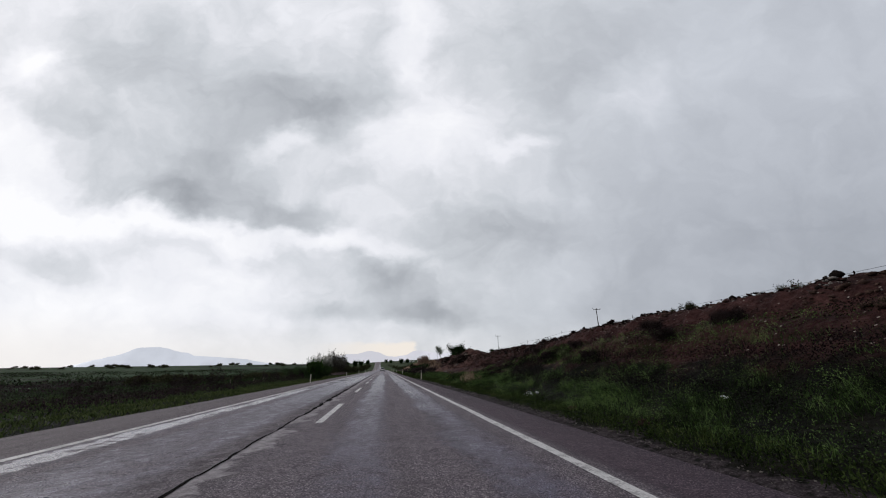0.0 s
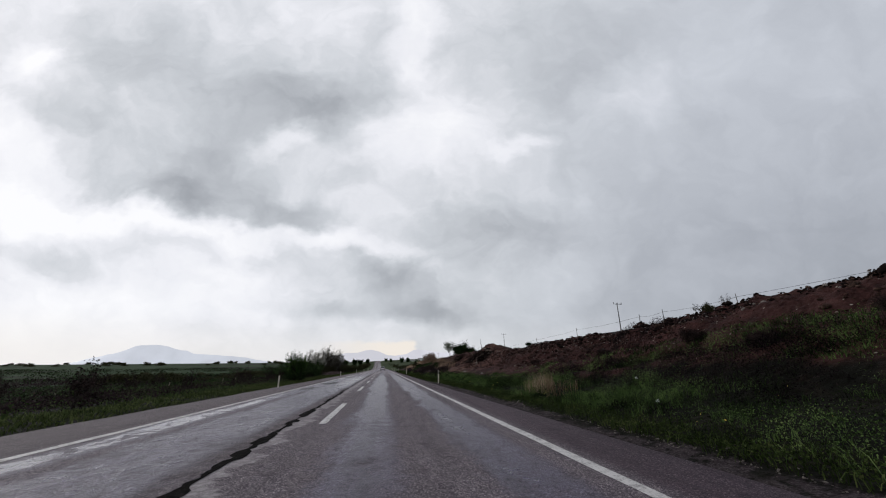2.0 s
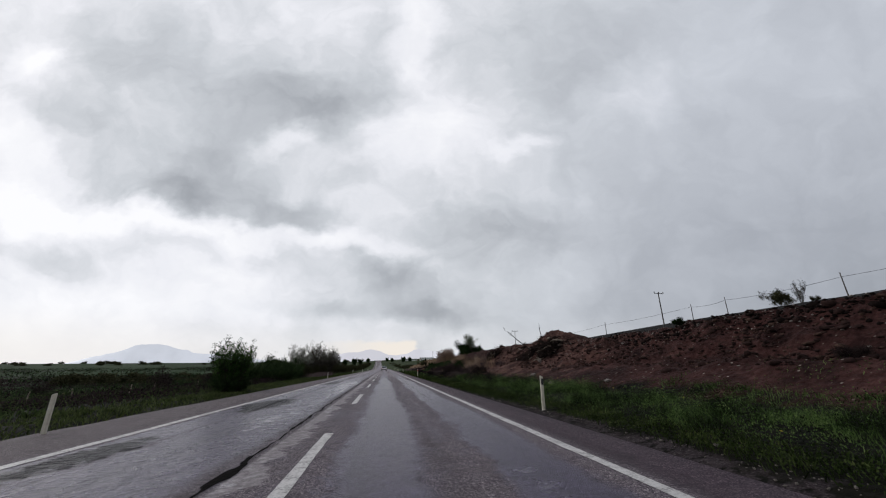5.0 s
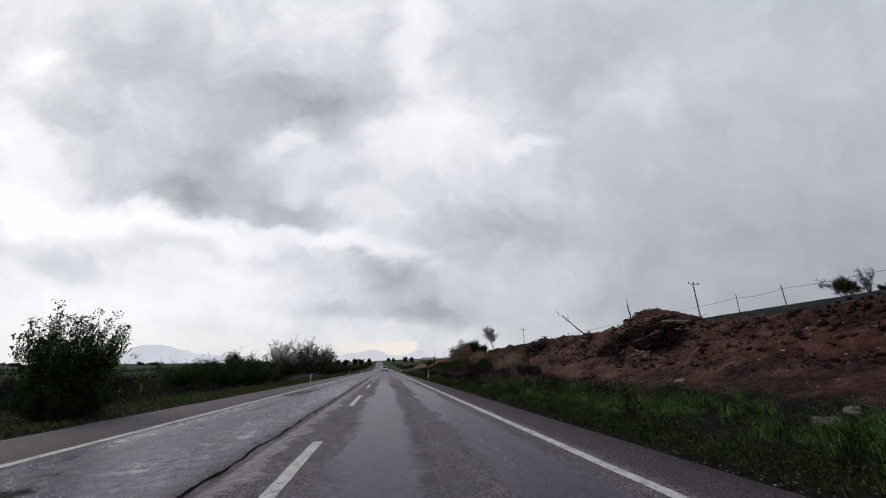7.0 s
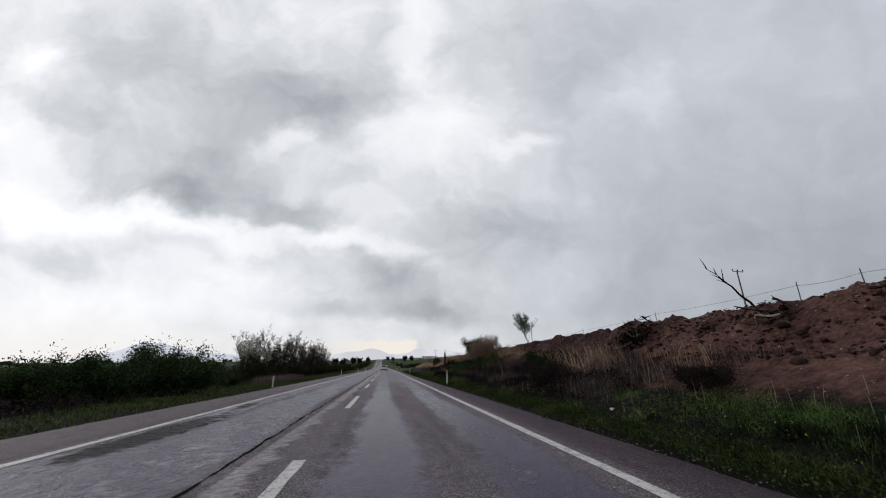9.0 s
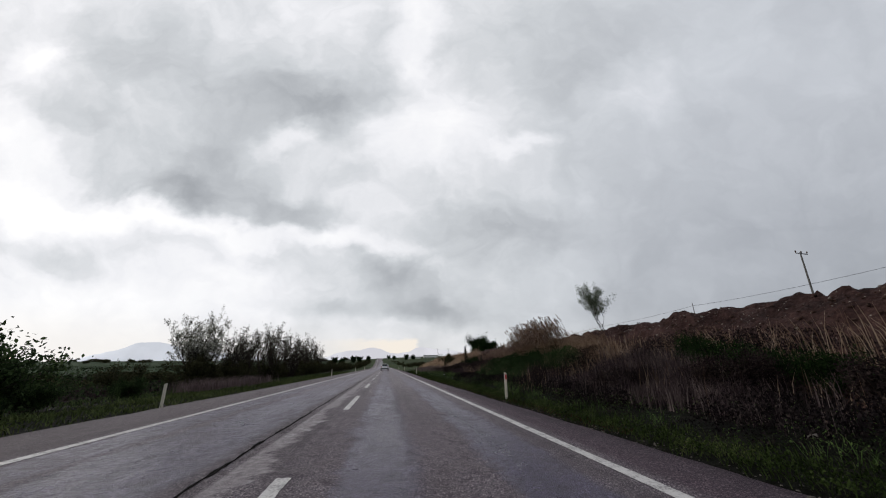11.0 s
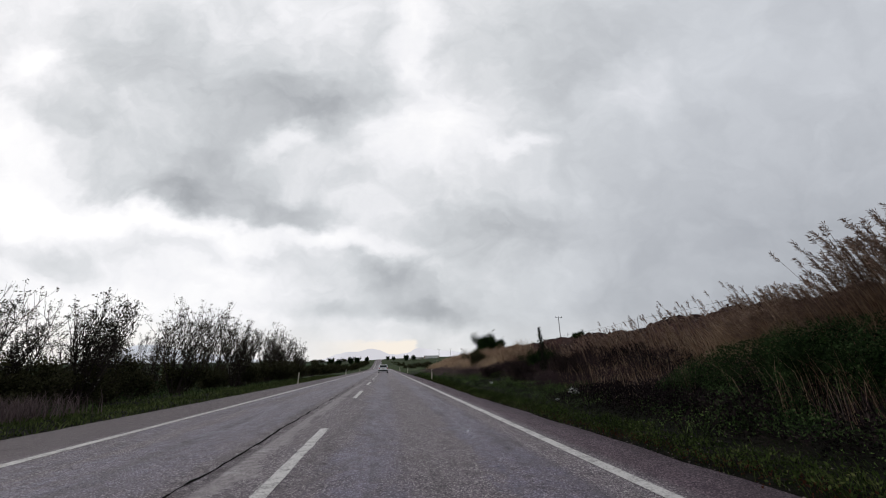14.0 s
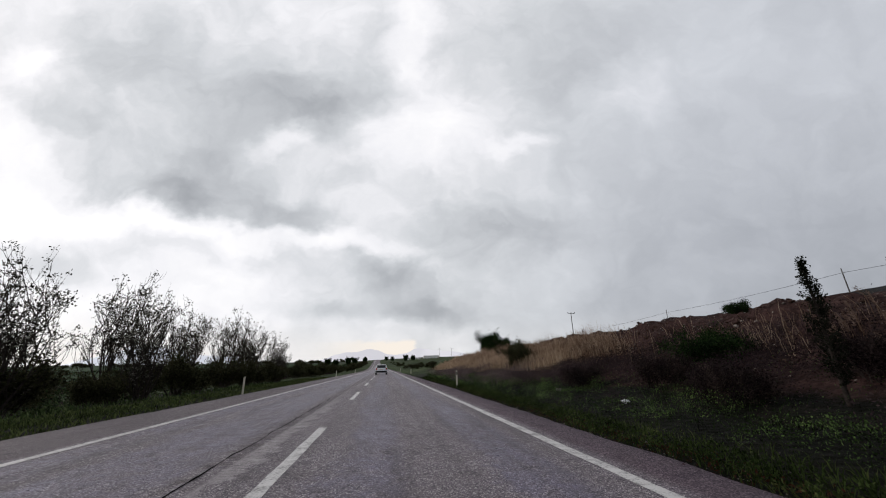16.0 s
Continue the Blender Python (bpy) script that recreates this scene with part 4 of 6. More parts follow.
    herbs("dark_weeds", "dense withered weeds at the foot of the bank, shadow gaps in their colour", X, Y, (0.06 + 0.62 * smooth(far(X, Y), 0.1, 0.9)) * (1 - 0.4 * smooth(Y, 58, 64)), 0.05, WEEDSHADE, 88, "weeds")
    # grey-green low scrub further on
    low = lambda X, Y: smooth(fbm(X * 0.9, Y * 0.5, 4, 90), 0.36, 0.54)
    X, Y = scatter(230000, 5.4, 12.0, 86, 106, 89, lambda X, Y: smooth(Y, 86, 89) * smooth(X, 6.0, 7.0) * (1 - smooth(X, 11, 12)) * low(X, Y))
    herbs("purple_scrub", "low purple-brown withered scrub on the bank", X, Y, 0.06 + 0.5 * smooth(low(X, Y), 0.1, 1.0), 0.036, PURPLESCRUB, 90, "scrub")
    X, Y = scatter(90000, 5.4, 10.4, 102, 130, 119, lambda X, Y: smooth(Y, 102, 106) * smooth(X, 5.6, 6.4) * low(X, Y))
    herbs("grey_scrub", "low grey-brown withered scrub beside the road", X, Y, 0.06 + 0.45 * smooth(low(X, Y), 0.1, 1.0), 0.042, GREYSCRUB, 120, "scrub")
    X, Y = scatter(190000, 5.4, 10.0, 86, 130, 110, lambda X, Y: smooth(fbm(X * 1.1, Y * 0.7, 4, 111), 0.40, 0.54) * (1 - 0.8 * smooth(X, 7.0, 8.2)))
    herbs("green_weeds", "patches of green weeds among grey scrub", X, Y, 0.05 + 0.3 * smooth(fbm(X * 1.1, Y * 0.7, 4, 111), 0.46, 0.66), 0.028, GRASS, 112, "weeds")
    # green creepers spread over the weeds
    creep = lambda X, Y: smooth(fbm(X * 0.9, Y * 0.6, 4, 91), 0.34, 0.52) * smooth(Y, 74, 77) * (1 - smooth(Y, 83, 87)) * smooth(X, 5.7, 6.7) * (1 - smooth(X, 9.2, 10.2))
    X, Y = scatter(420000, 5.6, 10.8, 73, 88, 92, creep)
    herbs("green_creepers", "green climbing leaves spread over the weeds", X, Y, 0.15 + (0.35 + 0.6 * smooth(X, 6.2, 7.4)) * smooth(creep(X, Y), 0.1, 0.9), 0.042, HEDGELEAF, 93, "creepers")
    X, Y = scatter(100000, 9.0, 13.2, 90, 128, 101, lambda X, Y: smooth(fbm(X * 0.9, Y * 0.6, 4, 102), 0.40, 0.56) * smooth(X, 9.0, 9.8) * (1 - smooth(X, 11.2, 12.2)))
    herbs("slope_scrub", "low grey-brown scrub on the upper bank", X, Y, 0.1 + 0.5 * smooth(fbm(X * 0.9, Y * 0.6, 4, 102), 0.40, 0.66), 0.05, WEED, 103, "scrub")
    # near-black tangle that darkens the bank's face below the reed heads
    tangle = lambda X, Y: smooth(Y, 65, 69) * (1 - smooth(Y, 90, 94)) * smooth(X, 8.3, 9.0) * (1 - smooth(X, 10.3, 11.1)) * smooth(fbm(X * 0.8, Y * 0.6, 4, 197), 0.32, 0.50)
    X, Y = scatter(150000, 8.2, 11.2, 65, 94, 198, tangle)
    herbs("black_tangle", "tangle of black withered weeds below the reed heads", X, Y, 0.15 + 0.62 * tangle(X, Y), 0.052, WEEDSHADE, 199, "weeds")
    X, Y = scatter(2100, 6.8, 9.8, 73, 90, 131, lambda X, Y: smooth(fbm(X * 1.2, Y * 0.8, 3, 132), 0.40, 0.58))
    blades("reed_stems", "thin straw-coloured reed stems rising through green leaves", X, Y, 1.0, 0.0032, STRAW, 133, 0.24, (-0.18, 0.0), "reeds")
    X, Y = scatter(26000, 8.4, 13.0, 105, 150, 135, lambda X, Y: smooth(Y, 105, 108) * smooth(X, 8.6, 9.6) * (1 - smooth(X, 12.2, 13)) * smooth(fbm(X * 0.6, Y * 0.3, 3, 136), 0.36, 0.52))
    blades("far_straw", "dense tan straw further along the bank", X, Y, 0.85, 0.014, PALESTRAW, 137, 0.16, (-0.1, 0.0), "straw")
    # red leaf litter at the road edge
    X, Y = scatter(60000, 4.2, 5.4, 66, 122, 94, lambda X, Y: np.exp(-((X - road_edge(Y) - 0.22) / 0.13) ** 2))
    herbs("leaf_litter", "red-brown dead leaves gathered at the road edge", X, Y, 0.03 + 0 * X, 0.03, LITTER, 95, "litter")
    X, Y = scatter(500, 5.6, 8.4, 2, 60, 37, lambda X, Y: smooth(fbm(X * 0.7, Y * 0.5, 3, 58), 0.58, 0.66))
    herbs("yellow_flowers", "small yellow wildflowers in the grass", X, Y, 0.34 + 0 * X, 0.03, FLOWER, 38, "flowers")

    ledge = lambda X, Y: smooth(fbm(X * 1.3, Y * 0.35, 4, 141), 0.44, 0.58) * smooth(X, 8.4, 9.2) * (1 - smooth(X, 9.8, 10.6)) * (1 - smooth(Y, 26, 36))
    X, Y = scatter(150000, 8.2, 11.8, -4, 38, 142, ledge)
    herbs("ledge_herbs", "green tufts along the ledges of the bank", X, Y, 0.03 + 0.2 * smooth(ledge(X, Y), 0.1, 0.9), 0.03, GRASS, 143, "weeds")

    def patchy(X, Y):
        return smooth(fbm(X * 0.5, Y * 0.5, 4, 57), 0.5, 0.62) * (1 - smooth(X, 9.6, 10.8)) * (1 - 0.9 * smooth(Y, 24, 34) * smooth(X, 10.2, 10.8))
    X, Y = scatter(90000, 8.6, 12.5, -4, 40, 5, patchy)
    blades("bank_grass", "patchy green grass on the lower bank", X, Y, 0.15, 0.007, GRASS, 6, 0.6)
    hang = lambda X, Y: np.exp(-((Y - 25.5) / 3.2) ** 2) * smooth(X, 10.8, 11.6) * (1 - smooth(X, 12.7, 13.1)) * smooth(fbm(X * 0.9, Y * 0.9, 4, 161), 0.40, 0.56)
    X, Y = scatter(70000, 10.8, 14.4, 17, 34, 162, hang)
    herbs("hanging_scrub", "black withered scrub hanging from the top of the bank", X, Y, 0.06 + 0.25 * smooth(hang(X, Y), 0.1, 0.9), 0.045, WEEDSHADE, 163, "scrub")
    bed = lambda X, Y: smooth(Y, 76.5, 79) * (1 - smooth(Y, 84.5, 88)) * smooth(X, 9.0, 9.7) * (1 - smooth(X, 11.2, 12.2)) * (0.25 + 0.75 * smooth(fbm(X * 0.8, Y * 0.8, 3, 165), 0.38, 0.56))
    X, Y = scatter(34000, 8.8, 12.4, 76, 88, 166, bed)
    blades("reed_leaves", "dense tan dry reed leaves bent by the wind", X, Y, 0.7 + 0.75 * fbm(X * 0.7, Y * 0.7, 3, 167), 0.007, STRAW, 168, 0.16, (-0.42, 0.03), "reeds")
    # left verge
    def leftverge(X, Y):
        return (1 - smooth(X, -5.7, -5.25)) * smooth(X, -9.5, -7.5) * (0.4 + 0.6 * smooth(fbm(X, Y, 3, 59), 0.3, 0.6))
    X, Y = scatter(95000, -9.5, -5.2, -2, 140, 7, leftverge)
    blades("left_verge_grass", "green grass strip along the far road edge", X, Y, 0.06 + 0.14 * fbm(X, Y, 3, 60), 0.015, DRYVERGE, 8, 0.6)
    X, Y = scatter(40000, -34, -8, 5, 130, 9, lambda X, Y: smooth(fbm(X * 0.35, Y * 0.35, 4, 61), 0.42, 0.6))
    blades("field_grass", "rough green and brown field grass", X, Y, 0.24, 0.03, FIELDGRASS, 10, 0.6)
    X, Y = scatter(50000, -40, -7.8, 2, 78, 11, lambda X, Y: smooth(fbm(X * 0.28, Y * 0.22, 4, 63), 0.42, 0.56) * (1 - 0.7 * smooth(Y, 60, 68)))
    herbs("brown_scrub", "low dark brown scrub in the field", X, Y, 0.1 + 0.55 * smooth(fbm(X * 0.28, Y * 0.22, 4, 63), 0.42, 0.72), 0.09, WEED, 12, "scrub")
    X, Y = scatter(80000, -40, -8.2, 2, 70, 41, lambda X, Y: smooth(fbm(X * 0.25, Y * 0.3, 4, 64), 0.46, 0.58))
    herbs("green_scrub", "low dark green scrub in the field", X, Y, 0.1 + 0.6 * smooth(fbm(X * 0.25, Y * 0.3, 4, 64), 0.46, 0.72), 0.085, FIELDGRASS, 42, "scrub")
    # purple-brown stretches of withered growth across the field
    dull = lambda X, Y: smooth(fbm(X * 0.09, Y * 0.16, 4, 201), 0.45, 0.53)
    X, Y = scatter(120000, -60, -8.4, 4, 70, 202, lambda X, Y: dull(X, Y) * (0.3 + 0.7 * smooth(X, -40, -14)))
    herbs("purple_field_scrub", "low purple-brown withered scrub across the field", X, Y, 0.10 + 0.42 * smooth(fbm(X * 0.5, Y * 0.5, 3, 203), 0.35, 0.65), 0.10, PURPLESCRUB, 204, "scrub")
    X, Y = scatter(60000, -150, -13, 66, 230, 205, lambda X, Y: smooth(fbm(X * 0.035, Y * 0.07, 4, 206), 0.47, 0.54))
    herbs("brown_far_scrub", "brown withered scrub in bands over the far field", X, Y, 0.25 + 0.6 * smooth(fbm(X * 0.2, Y * 0.2, 3, 207), 0.35, 0.65), 0.34, PURPLESCRUB, 208, "scrub")
    wild = lambda X, Y: smooth(fbm(X * 0.05, Y * 0.035, 4, 114), 0.40, 0.56)
    X, Y = scatter(70000, -420, -14, 40, 420, 113, lambda X, Y: wild(X, Y) * np.where((X < -70) | (Y > 130), 1, 0))
    herbs("distant_scrub", "dark brown and green scrub over the plain", X, Y, 0.3 + 1.1 * smooth(fbm(X * 0.05, Y * 0.035, 4, 114), 0.40, 0.7), 0.8, FIELDSCRUB, 115, "scrub")
    X, Y = scatter(90000, -70, -12, 30, 130, 116, lambda X, Y: smooth(fbm(X * 0.10, Y * 0.22, 4, 117), 0.42, 0.56))
    herbs("field_scrub", "patches of bluish green and brown scrub in the field", X, Y, 0.12 + 0.6 * smooth(fbm(X * 0.10, Y * 0.22, 4, 117), 0.42, 0.7), 0.15, FIELDSCRUB, 118, "scrub")
    # vineyard rows beyond the hedge
    X, Y = scatter(110000, -60, -12, 54, 135, 43, lambda X, Y: np.exp(-(((X + 1.2 * np.sin(Y * 0.9)) % 3.0 - 1.5) / 0.5) ** 2) * (0.3 + 0.7 * smooth(fbm(X * 0.5, Y * 0.5, 3, 66), 0.35, 0.6)))
    herbs("vineyard_rows", "rows of green vines in the field", X, Y, 0.95, 0.13, HEDGELEAF, 44, "vines")
    X, Y = scatter(9000, -10.5, -6.6, 80.5, 90, 97, lambda X, Y: np.exp(-((X + 8.2) / 0.9) ** 2) * smooth(fbm(X * 0.9, Y * 0.7, 3, 98), 0.36, 0.55))
    blades("brown_straw", "brown dry straw under the roadside trees", X, Y, 0.7, 0.009, GREYSCRUB, 99, 0.3, (-0.1, 0.0), "straw")
    # withered weeds and straw on the bank's foot
    def weeds(X, Y):
        return smooth(Y, 55, 62) * (1 - smooth(Y, 82, 88)) * smooth(X, 6.0, 7.2) * (1 - smooth(X, 10.0, 11.0)) * smooth(fbm(X * 0.55, Y * 0.45, 3, 65), 0.42, 0.58)
    X, Y = scatter(150000, 5.8, 11.0, 52, 90, 13, weeds)
    blades("withered_weeds", "dense grey-brown withered stems at the foot of the bank", X, Y, 0.30 + (0.35 + 0.75 * np.exp(-((Y - 70) / 6) ** 2)) * fbm(X * 0.7, Y * 0.7, 2, 67), 0.0055, WITHERED, 14, 0.11, (-0.04, 0.0), "weeds")
    def tuft(X, Y):
        return np.exp(-((X - 6.45) / 0.42) ** 2 - ((Y - 22.3) / 0.95) ** 2)
    X, Y = scatter(15000, 5.5, 8, 19, 26, 17, lambda X, Y: tuft(X, Y) * smooth(fbm(X * 2.2, Y * 2.2, 3, 96), 0.44, 0.6))
    blades("straw_tuft", "pale dry straw tuft standing in green grass", X, Y, 0.30 + 0.68 * fbm(X * 2.2, Y * 2.2, 3, 96) * tuft(X, Y) ** 0.3, 0.0036, STRAW, 18, 0.11, (-0.05, 0.0), "straw")

    # near-black weeds at the straw's base, and a withered patch further on
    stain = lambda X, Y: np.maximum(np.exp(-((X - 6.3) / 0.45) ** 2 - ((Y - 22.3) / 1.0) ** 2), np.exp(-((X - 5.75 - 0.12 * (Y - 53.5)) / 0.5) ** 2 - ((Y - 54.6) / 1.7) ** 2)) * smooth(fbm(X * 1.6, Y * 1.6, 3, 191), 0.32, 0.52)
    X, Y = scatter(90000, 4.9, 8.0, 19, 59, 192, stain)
    herbs("withered_patch", "black-purple withered weeds in the green grass", X, Y, 0.12 + 0.32 * stain(X, Y), 0.034, WEEDSHADE, 193, "weeds")
    # a cluster of pale yellow flowers
    X, Y = scatter(60, 5.1, 6.4, 24.9, 26.6, 194, lambda X, Y: np.exp(-((X - 5.7) / 0.3) ** 2 - ((Y - 25.9) / 0.35) ** 2))
    herbs("pale_flowers", "cluster of pale yellow daisies at the verge", X, Y, 0.32 + 0 * X, 0.036, FLOWER, 195, "flowers")

    X, Y = scatter(2000, 5.5, 8.6, 46, 78, 19, lambda X, Y: smooth(X, 5.6, 6.3) * smooth(Y, 46, 62) * smooth(fbm(X * 0.8, Y * 0.8, 3, 68), 0.4, 0.55))
    blades("pale_stems", "thin pale dry stems among dark weeds", X, Y, 0.55 + 0.5 * np.exp(-((Y - 70) / 5) ** 2), 0.004, STRAW, 20, 0.13, (-0.05, 0.0), "stems")

    def straw(X, Y):
        k = np.interp(Y, [57, 61, 70, 76, 80, 84, 88, 92, 95, 103, 108, 118, 135, 150], [0, 0.5, 0.6, 1.0, 1.0, 0.7, 0.32, 0.16, 0.10, 0.10, 1.0, 1.0, 0.7, 0])
        hi = np.interp(Y, [60, 78, 82, 94, 104, 108], [10.6, 11.2, 12.8, 12.6, 12.4, 13.0])
        lo = np.interp(Y, [60, 70, 80, 86, 92, 100], [7.8, 8.3, 8.4, 9.6, 10.2, 9.8])
        k = k * (1 - 0.95 * smooth(Y, 59, 65) * (1 - smooth(Y, 87, 90)) * (1 - smooth(X, 9.2, 10.2)))
        return k * smooth(X, lo, lo + 0.9) * (1 - smooth(X, hi - 1.1, hi)) * (0.15 + 0.85 * smooth(fbm(X * 0.9, Y * 0.6, 4, 69), 0.42, 0.56))
    X, Y = scatter(190000, 7.2, 13.0, 56, 150, 15, straw)
    blades("dry_reeds", "tall straw-coloured dry reeds on the bank", X, Y, 0.55 + 0.75 * fbm(X * 0.9, Y * 0.9, 3, 71), 0.0075, STRAW, 16, 0.2, (-0.2, 0.05), "reeds")


build_grass()


def build_shrubs():
    # fresh green shrub on the far side of the road
    plant("green_shrub", turned(-6.5, 48.6) @ Matrix.Diagonal((1.0, 1.0, 1.08, 1)), "round young green shrub with upright leafy shoots", "shrub", 3, 2.35, 0.75, 38, 1, 8, BRIGHTLEAF, 19, 0.062, 0.05, lift=1.0, wild=0.22, thick=0.022)
    # bramble hedge
    b = plant("bramble_bush", turned(-9.4, 66.2), "dense dark green bramble bush in a hedge", "bush", 4, 1.9, 1.1, 12, 2, 5, HEDGELEAF, 15, 0.085, 0.13, lift=0.1, thick=0.025, group="bramble hedge")
    for i, (x, y, s) in enumerate(((-8.9, 68.6, 1.2), (-9.5, 71.2, 1.35), (-9.3, 73.6, 0.62), (-9.3, 78.3, 0.5), (-10.4, 64.2, 1.0), (-13, 69, 1.2), (-13, 75, 0.9), (-6.6, 48.3, 0.45), (-7.0, 49.2, 0.48), (-6.2, 48.9, 0.4))):
        copy_thing(b, turned(x, y, 57 * i, s))
    # sparse roadside trees in a row
    kinds = [plant("roadside_tree", turned(-11.2, 88.0), "slender many-stemmed tree with sparse spring leaves", "tree", 10 + i, 4.6, 0.62, 9, 3, 4, BUDLEAF, 8, 0.10, 0.06, lift=0.85, wild=0.26, thick=0.062, keep=0.6, tufted=True, group="roadside tree row") for i in range(3)]
    plant("blossoming_tree", turned(-10.6, 87.4), "broad roadside tree with dense pale spring leaves", "tree", 17, 4.1, 0.8, 11, 3, 4, BLOSSOM, 11, 0.085, 0.05, lift=0.7, wild=0.28, thick=0.055, keep=0.62)
    kinds[0].matrix_world = turned(-12.6, 91.5, 0, 0.9)
    kinds[1].matrix_world = turned(-10.4, 94.6)
    kinds[2].matrix_world = turned(-10.8, 103.4)
    rows = ((-10.2, 91.0, 0.8), (-11.8, 98.6, 0.8), (-12.4, 112.4, 1.24), (-9.6, 109.5, 1.0), (-11.9, 118, 1.18), (-11.2, 124, 1.12),
            (-11.4, 130, 1.2), (-13.5, 136, 1.15), (-12.2, 143, 1.1), (-13.8, 106.5, 0.9), (-13.2, 150, 0.95))
    for i, (x, y, s) in enumerate(rows):
        copy_thing(kinds[i % 3], turned(x, y, 83 * i + 20, s))
    # lower hedge under the trees
    h = plant("hedge_bush", turned(-9.6, 90.5), "leafy olive-green bush under the roadside trees", "bush", 20, 1.7, 0.8, 10, 2, 5, OLIVELEAF, 8, 0.10, 0.10, lift=0.2, thick=0.025, group="hedge under the trees")
    for i in range(22):
        y = 83 + 3.0 * i
        rng = random.Random(i)
        copy_thing(h, turned(-9.9 - rng.random() * 3.2, y + rng.random(), 71 * i, 0.7 + 0.75 * rng.random()))
    copy_thing(h, turned(8.75, 111.8, 40, 0.95))
    # bare brown bushes before the trees
    w = plant("bare_bush", turned(-8.6, 25.9), "small dark leafless bush in the field", "bush", 30, 1.5, 0.5, 5, 3, 3, WEED, 2, 0.08, 0.05, lift=0.3, thick=0.035, group="field bushes")
    for i, (x, y, s) in enumerate(((-16, 38, 1.2), (-13, 44, 1.0), (-20, 50, 1.3), (-12, 54, 1.1), (-15, 60, 1.2), (-26, 45, 1.4), (-24, 62, 1.3), (-18, 30, 1.0), (-31, 40, 1.5), (-11, 58, 1.0), (-9.5, 56, 0.9), (-36, 70, 1.8), (-30, 24, 1.1))):
        copy_thing(w, turned(x, y, 61 * i, s))
    q = plant("thistle", turned(7.0, 49.4), "dead black thistle stalk with seed heads", "thistle", 33, 0.95, 0.25, 3, 1, 4, WEED, 14, 0.03, 0.022, lift=0.5, thick=0.008, group="dead thistles", tufted=True)
    for i, (x, y, s) in enumerate(((7.3, 49.9, 1.1), (6.6, 48.6, 0.8), (7.7, 48.4, 1.0), (7.1, 51.2, 0.9), (8.0, 47.2, 0.9), (6.4, 56.2, 1.0), (6.9, 58.4, 1.1), (6.2, 60.4, 0.9), (6.0, 68.2, 1.0))):
        copy_thing(q, turned(x, y, 67 * i, s))
    # dark shrubs along the foot of the bank
    d = plant("withered_bush", turned(7.7, 56.5), "low dark withered bush at the foot of the bank", "bush", 40, 0.75, 0.9, 14, 2, 5, WEED, 10, 0.035, 0.06, lift=0.15, thick=0.015, group="withered bushes")
    for i, (x, y, s) in enumerate(((6.4, 61.5, 1.2), (7.0, 63.5, 1.3), (7.4, 66.5, 1.3), (6.6, 69, 1.2), (6.6, 73.5, 1.1), (7.6, 90.5, 1.2), (6.9, 94.2, 1.1), (7.8, 97, 1.2), (8.6, 93, 1.1), (7.0, 100, 1.1), (9.6, 8, 0.7), (9.9, 11.4, 0.6), (9.0, 15.2, 0.55), (9.2, 20, 0.6), (9.4, 25, 0.5), (8.3, 13.0, 0.5), (9.8, 33.5, 0.5), (8.9, 9.6, 0.6), (8.6, 17.4, 0.5), (8.4, 22.6, 0.5))):
        copy_thing(d, turned(x, y, 47 * i, s))
    g = plant("green_bush", turned(7.6, 80.5), "dense dark green bush among the reeds", "bush", 41, 1.0, 0.9, 12, 2, 5, DARKLEAF, 13, 0.055, 0.09, lift=0.2, thick=0.018, group="bank bushes")
    for i, (x, y, s) in enumerate(((7.3, 77.6, 1.1), (7.9, 82.4, 0.9), (7.0, 74.6, 0.8), (8.6, 79, 1.2), (8.8, 96.5, 1.0), (8.1, 66.8, 0.8), (8.6, 68.6, 0.9), (7.9, 65.2, 0.7), (7.2, 70.8, 0.5), (12.3, 41.0, 0.34), (12.3, 99.2, 0.55))):
        copy_thing(g, turned(x, y, 47 * i, s))
    # leaning tree on the bank, slim cypress, tall hill trees
    plant("leaning_tree", turned(12.5, 79.5) @ Matrix.Diagonal((0.85, 0.7, 1.04, 1)), "thin wind-bent tree with sparse pale green leaves", "tree", 50, 2.75, 0.10, 3, 3, 5, PALELEAF, 7, 0.06, 0.07, lean=(-1.2, -0.1), lift=0.62, wild=0.2, thick=0.03)
    t = plant("field_tree", turned(51.8, 280, 0, 2.1, -2.4) @ Matrix.Diagonal((1, 1, 1.2, 1)), "broad dark evergreen tree beyond the bank", "tree", 60, 4.7, 0.6, 8, 3, 4, DARKLEAF, 13, 0.30, 0.46, lift=0.14, thick=0.16, group="distant trees")
    spots = [(58.5, 279, 0.62), (24, 455, 0.42), (31, 460, 0.38), (15, 520, 0.35), (11, 600, 0.4), (-18, 420, 0.45), (-25, 450, 0.5), (-14, 560, 0.45), (-31, 400, 0.42), (-40, 430, 0.5)]
    rng = random.Random(12)
    for i, (x, y, s) in enumerate(spots):
        copy_thing(t, turned(x, y, 37 * i, s, -0.5))
    # bushes and a thin tree on the hill's skyline
    copy_thing(kinds[0], turned(77.6, 88, 10, 0.9))
    for i, (x, y, s) in enumerate(((72.8, 88, 1.9), (80.8, 88, 0.8), (46, 36, 1.65), (47.3, 36.5, 1.4), (44.8, 36.4, 1.05), (35.8, 44.4, 0.8), (35.8, 41, 0.85), (12.0, 12.0, 0.26), (12.1, 12.6, 0.2), (12.1, 17.3, 0.14), (12.0, 19.0, 0.12))):
        copy_thing(h, turned(x, y, 50 * i, s, -0.25))
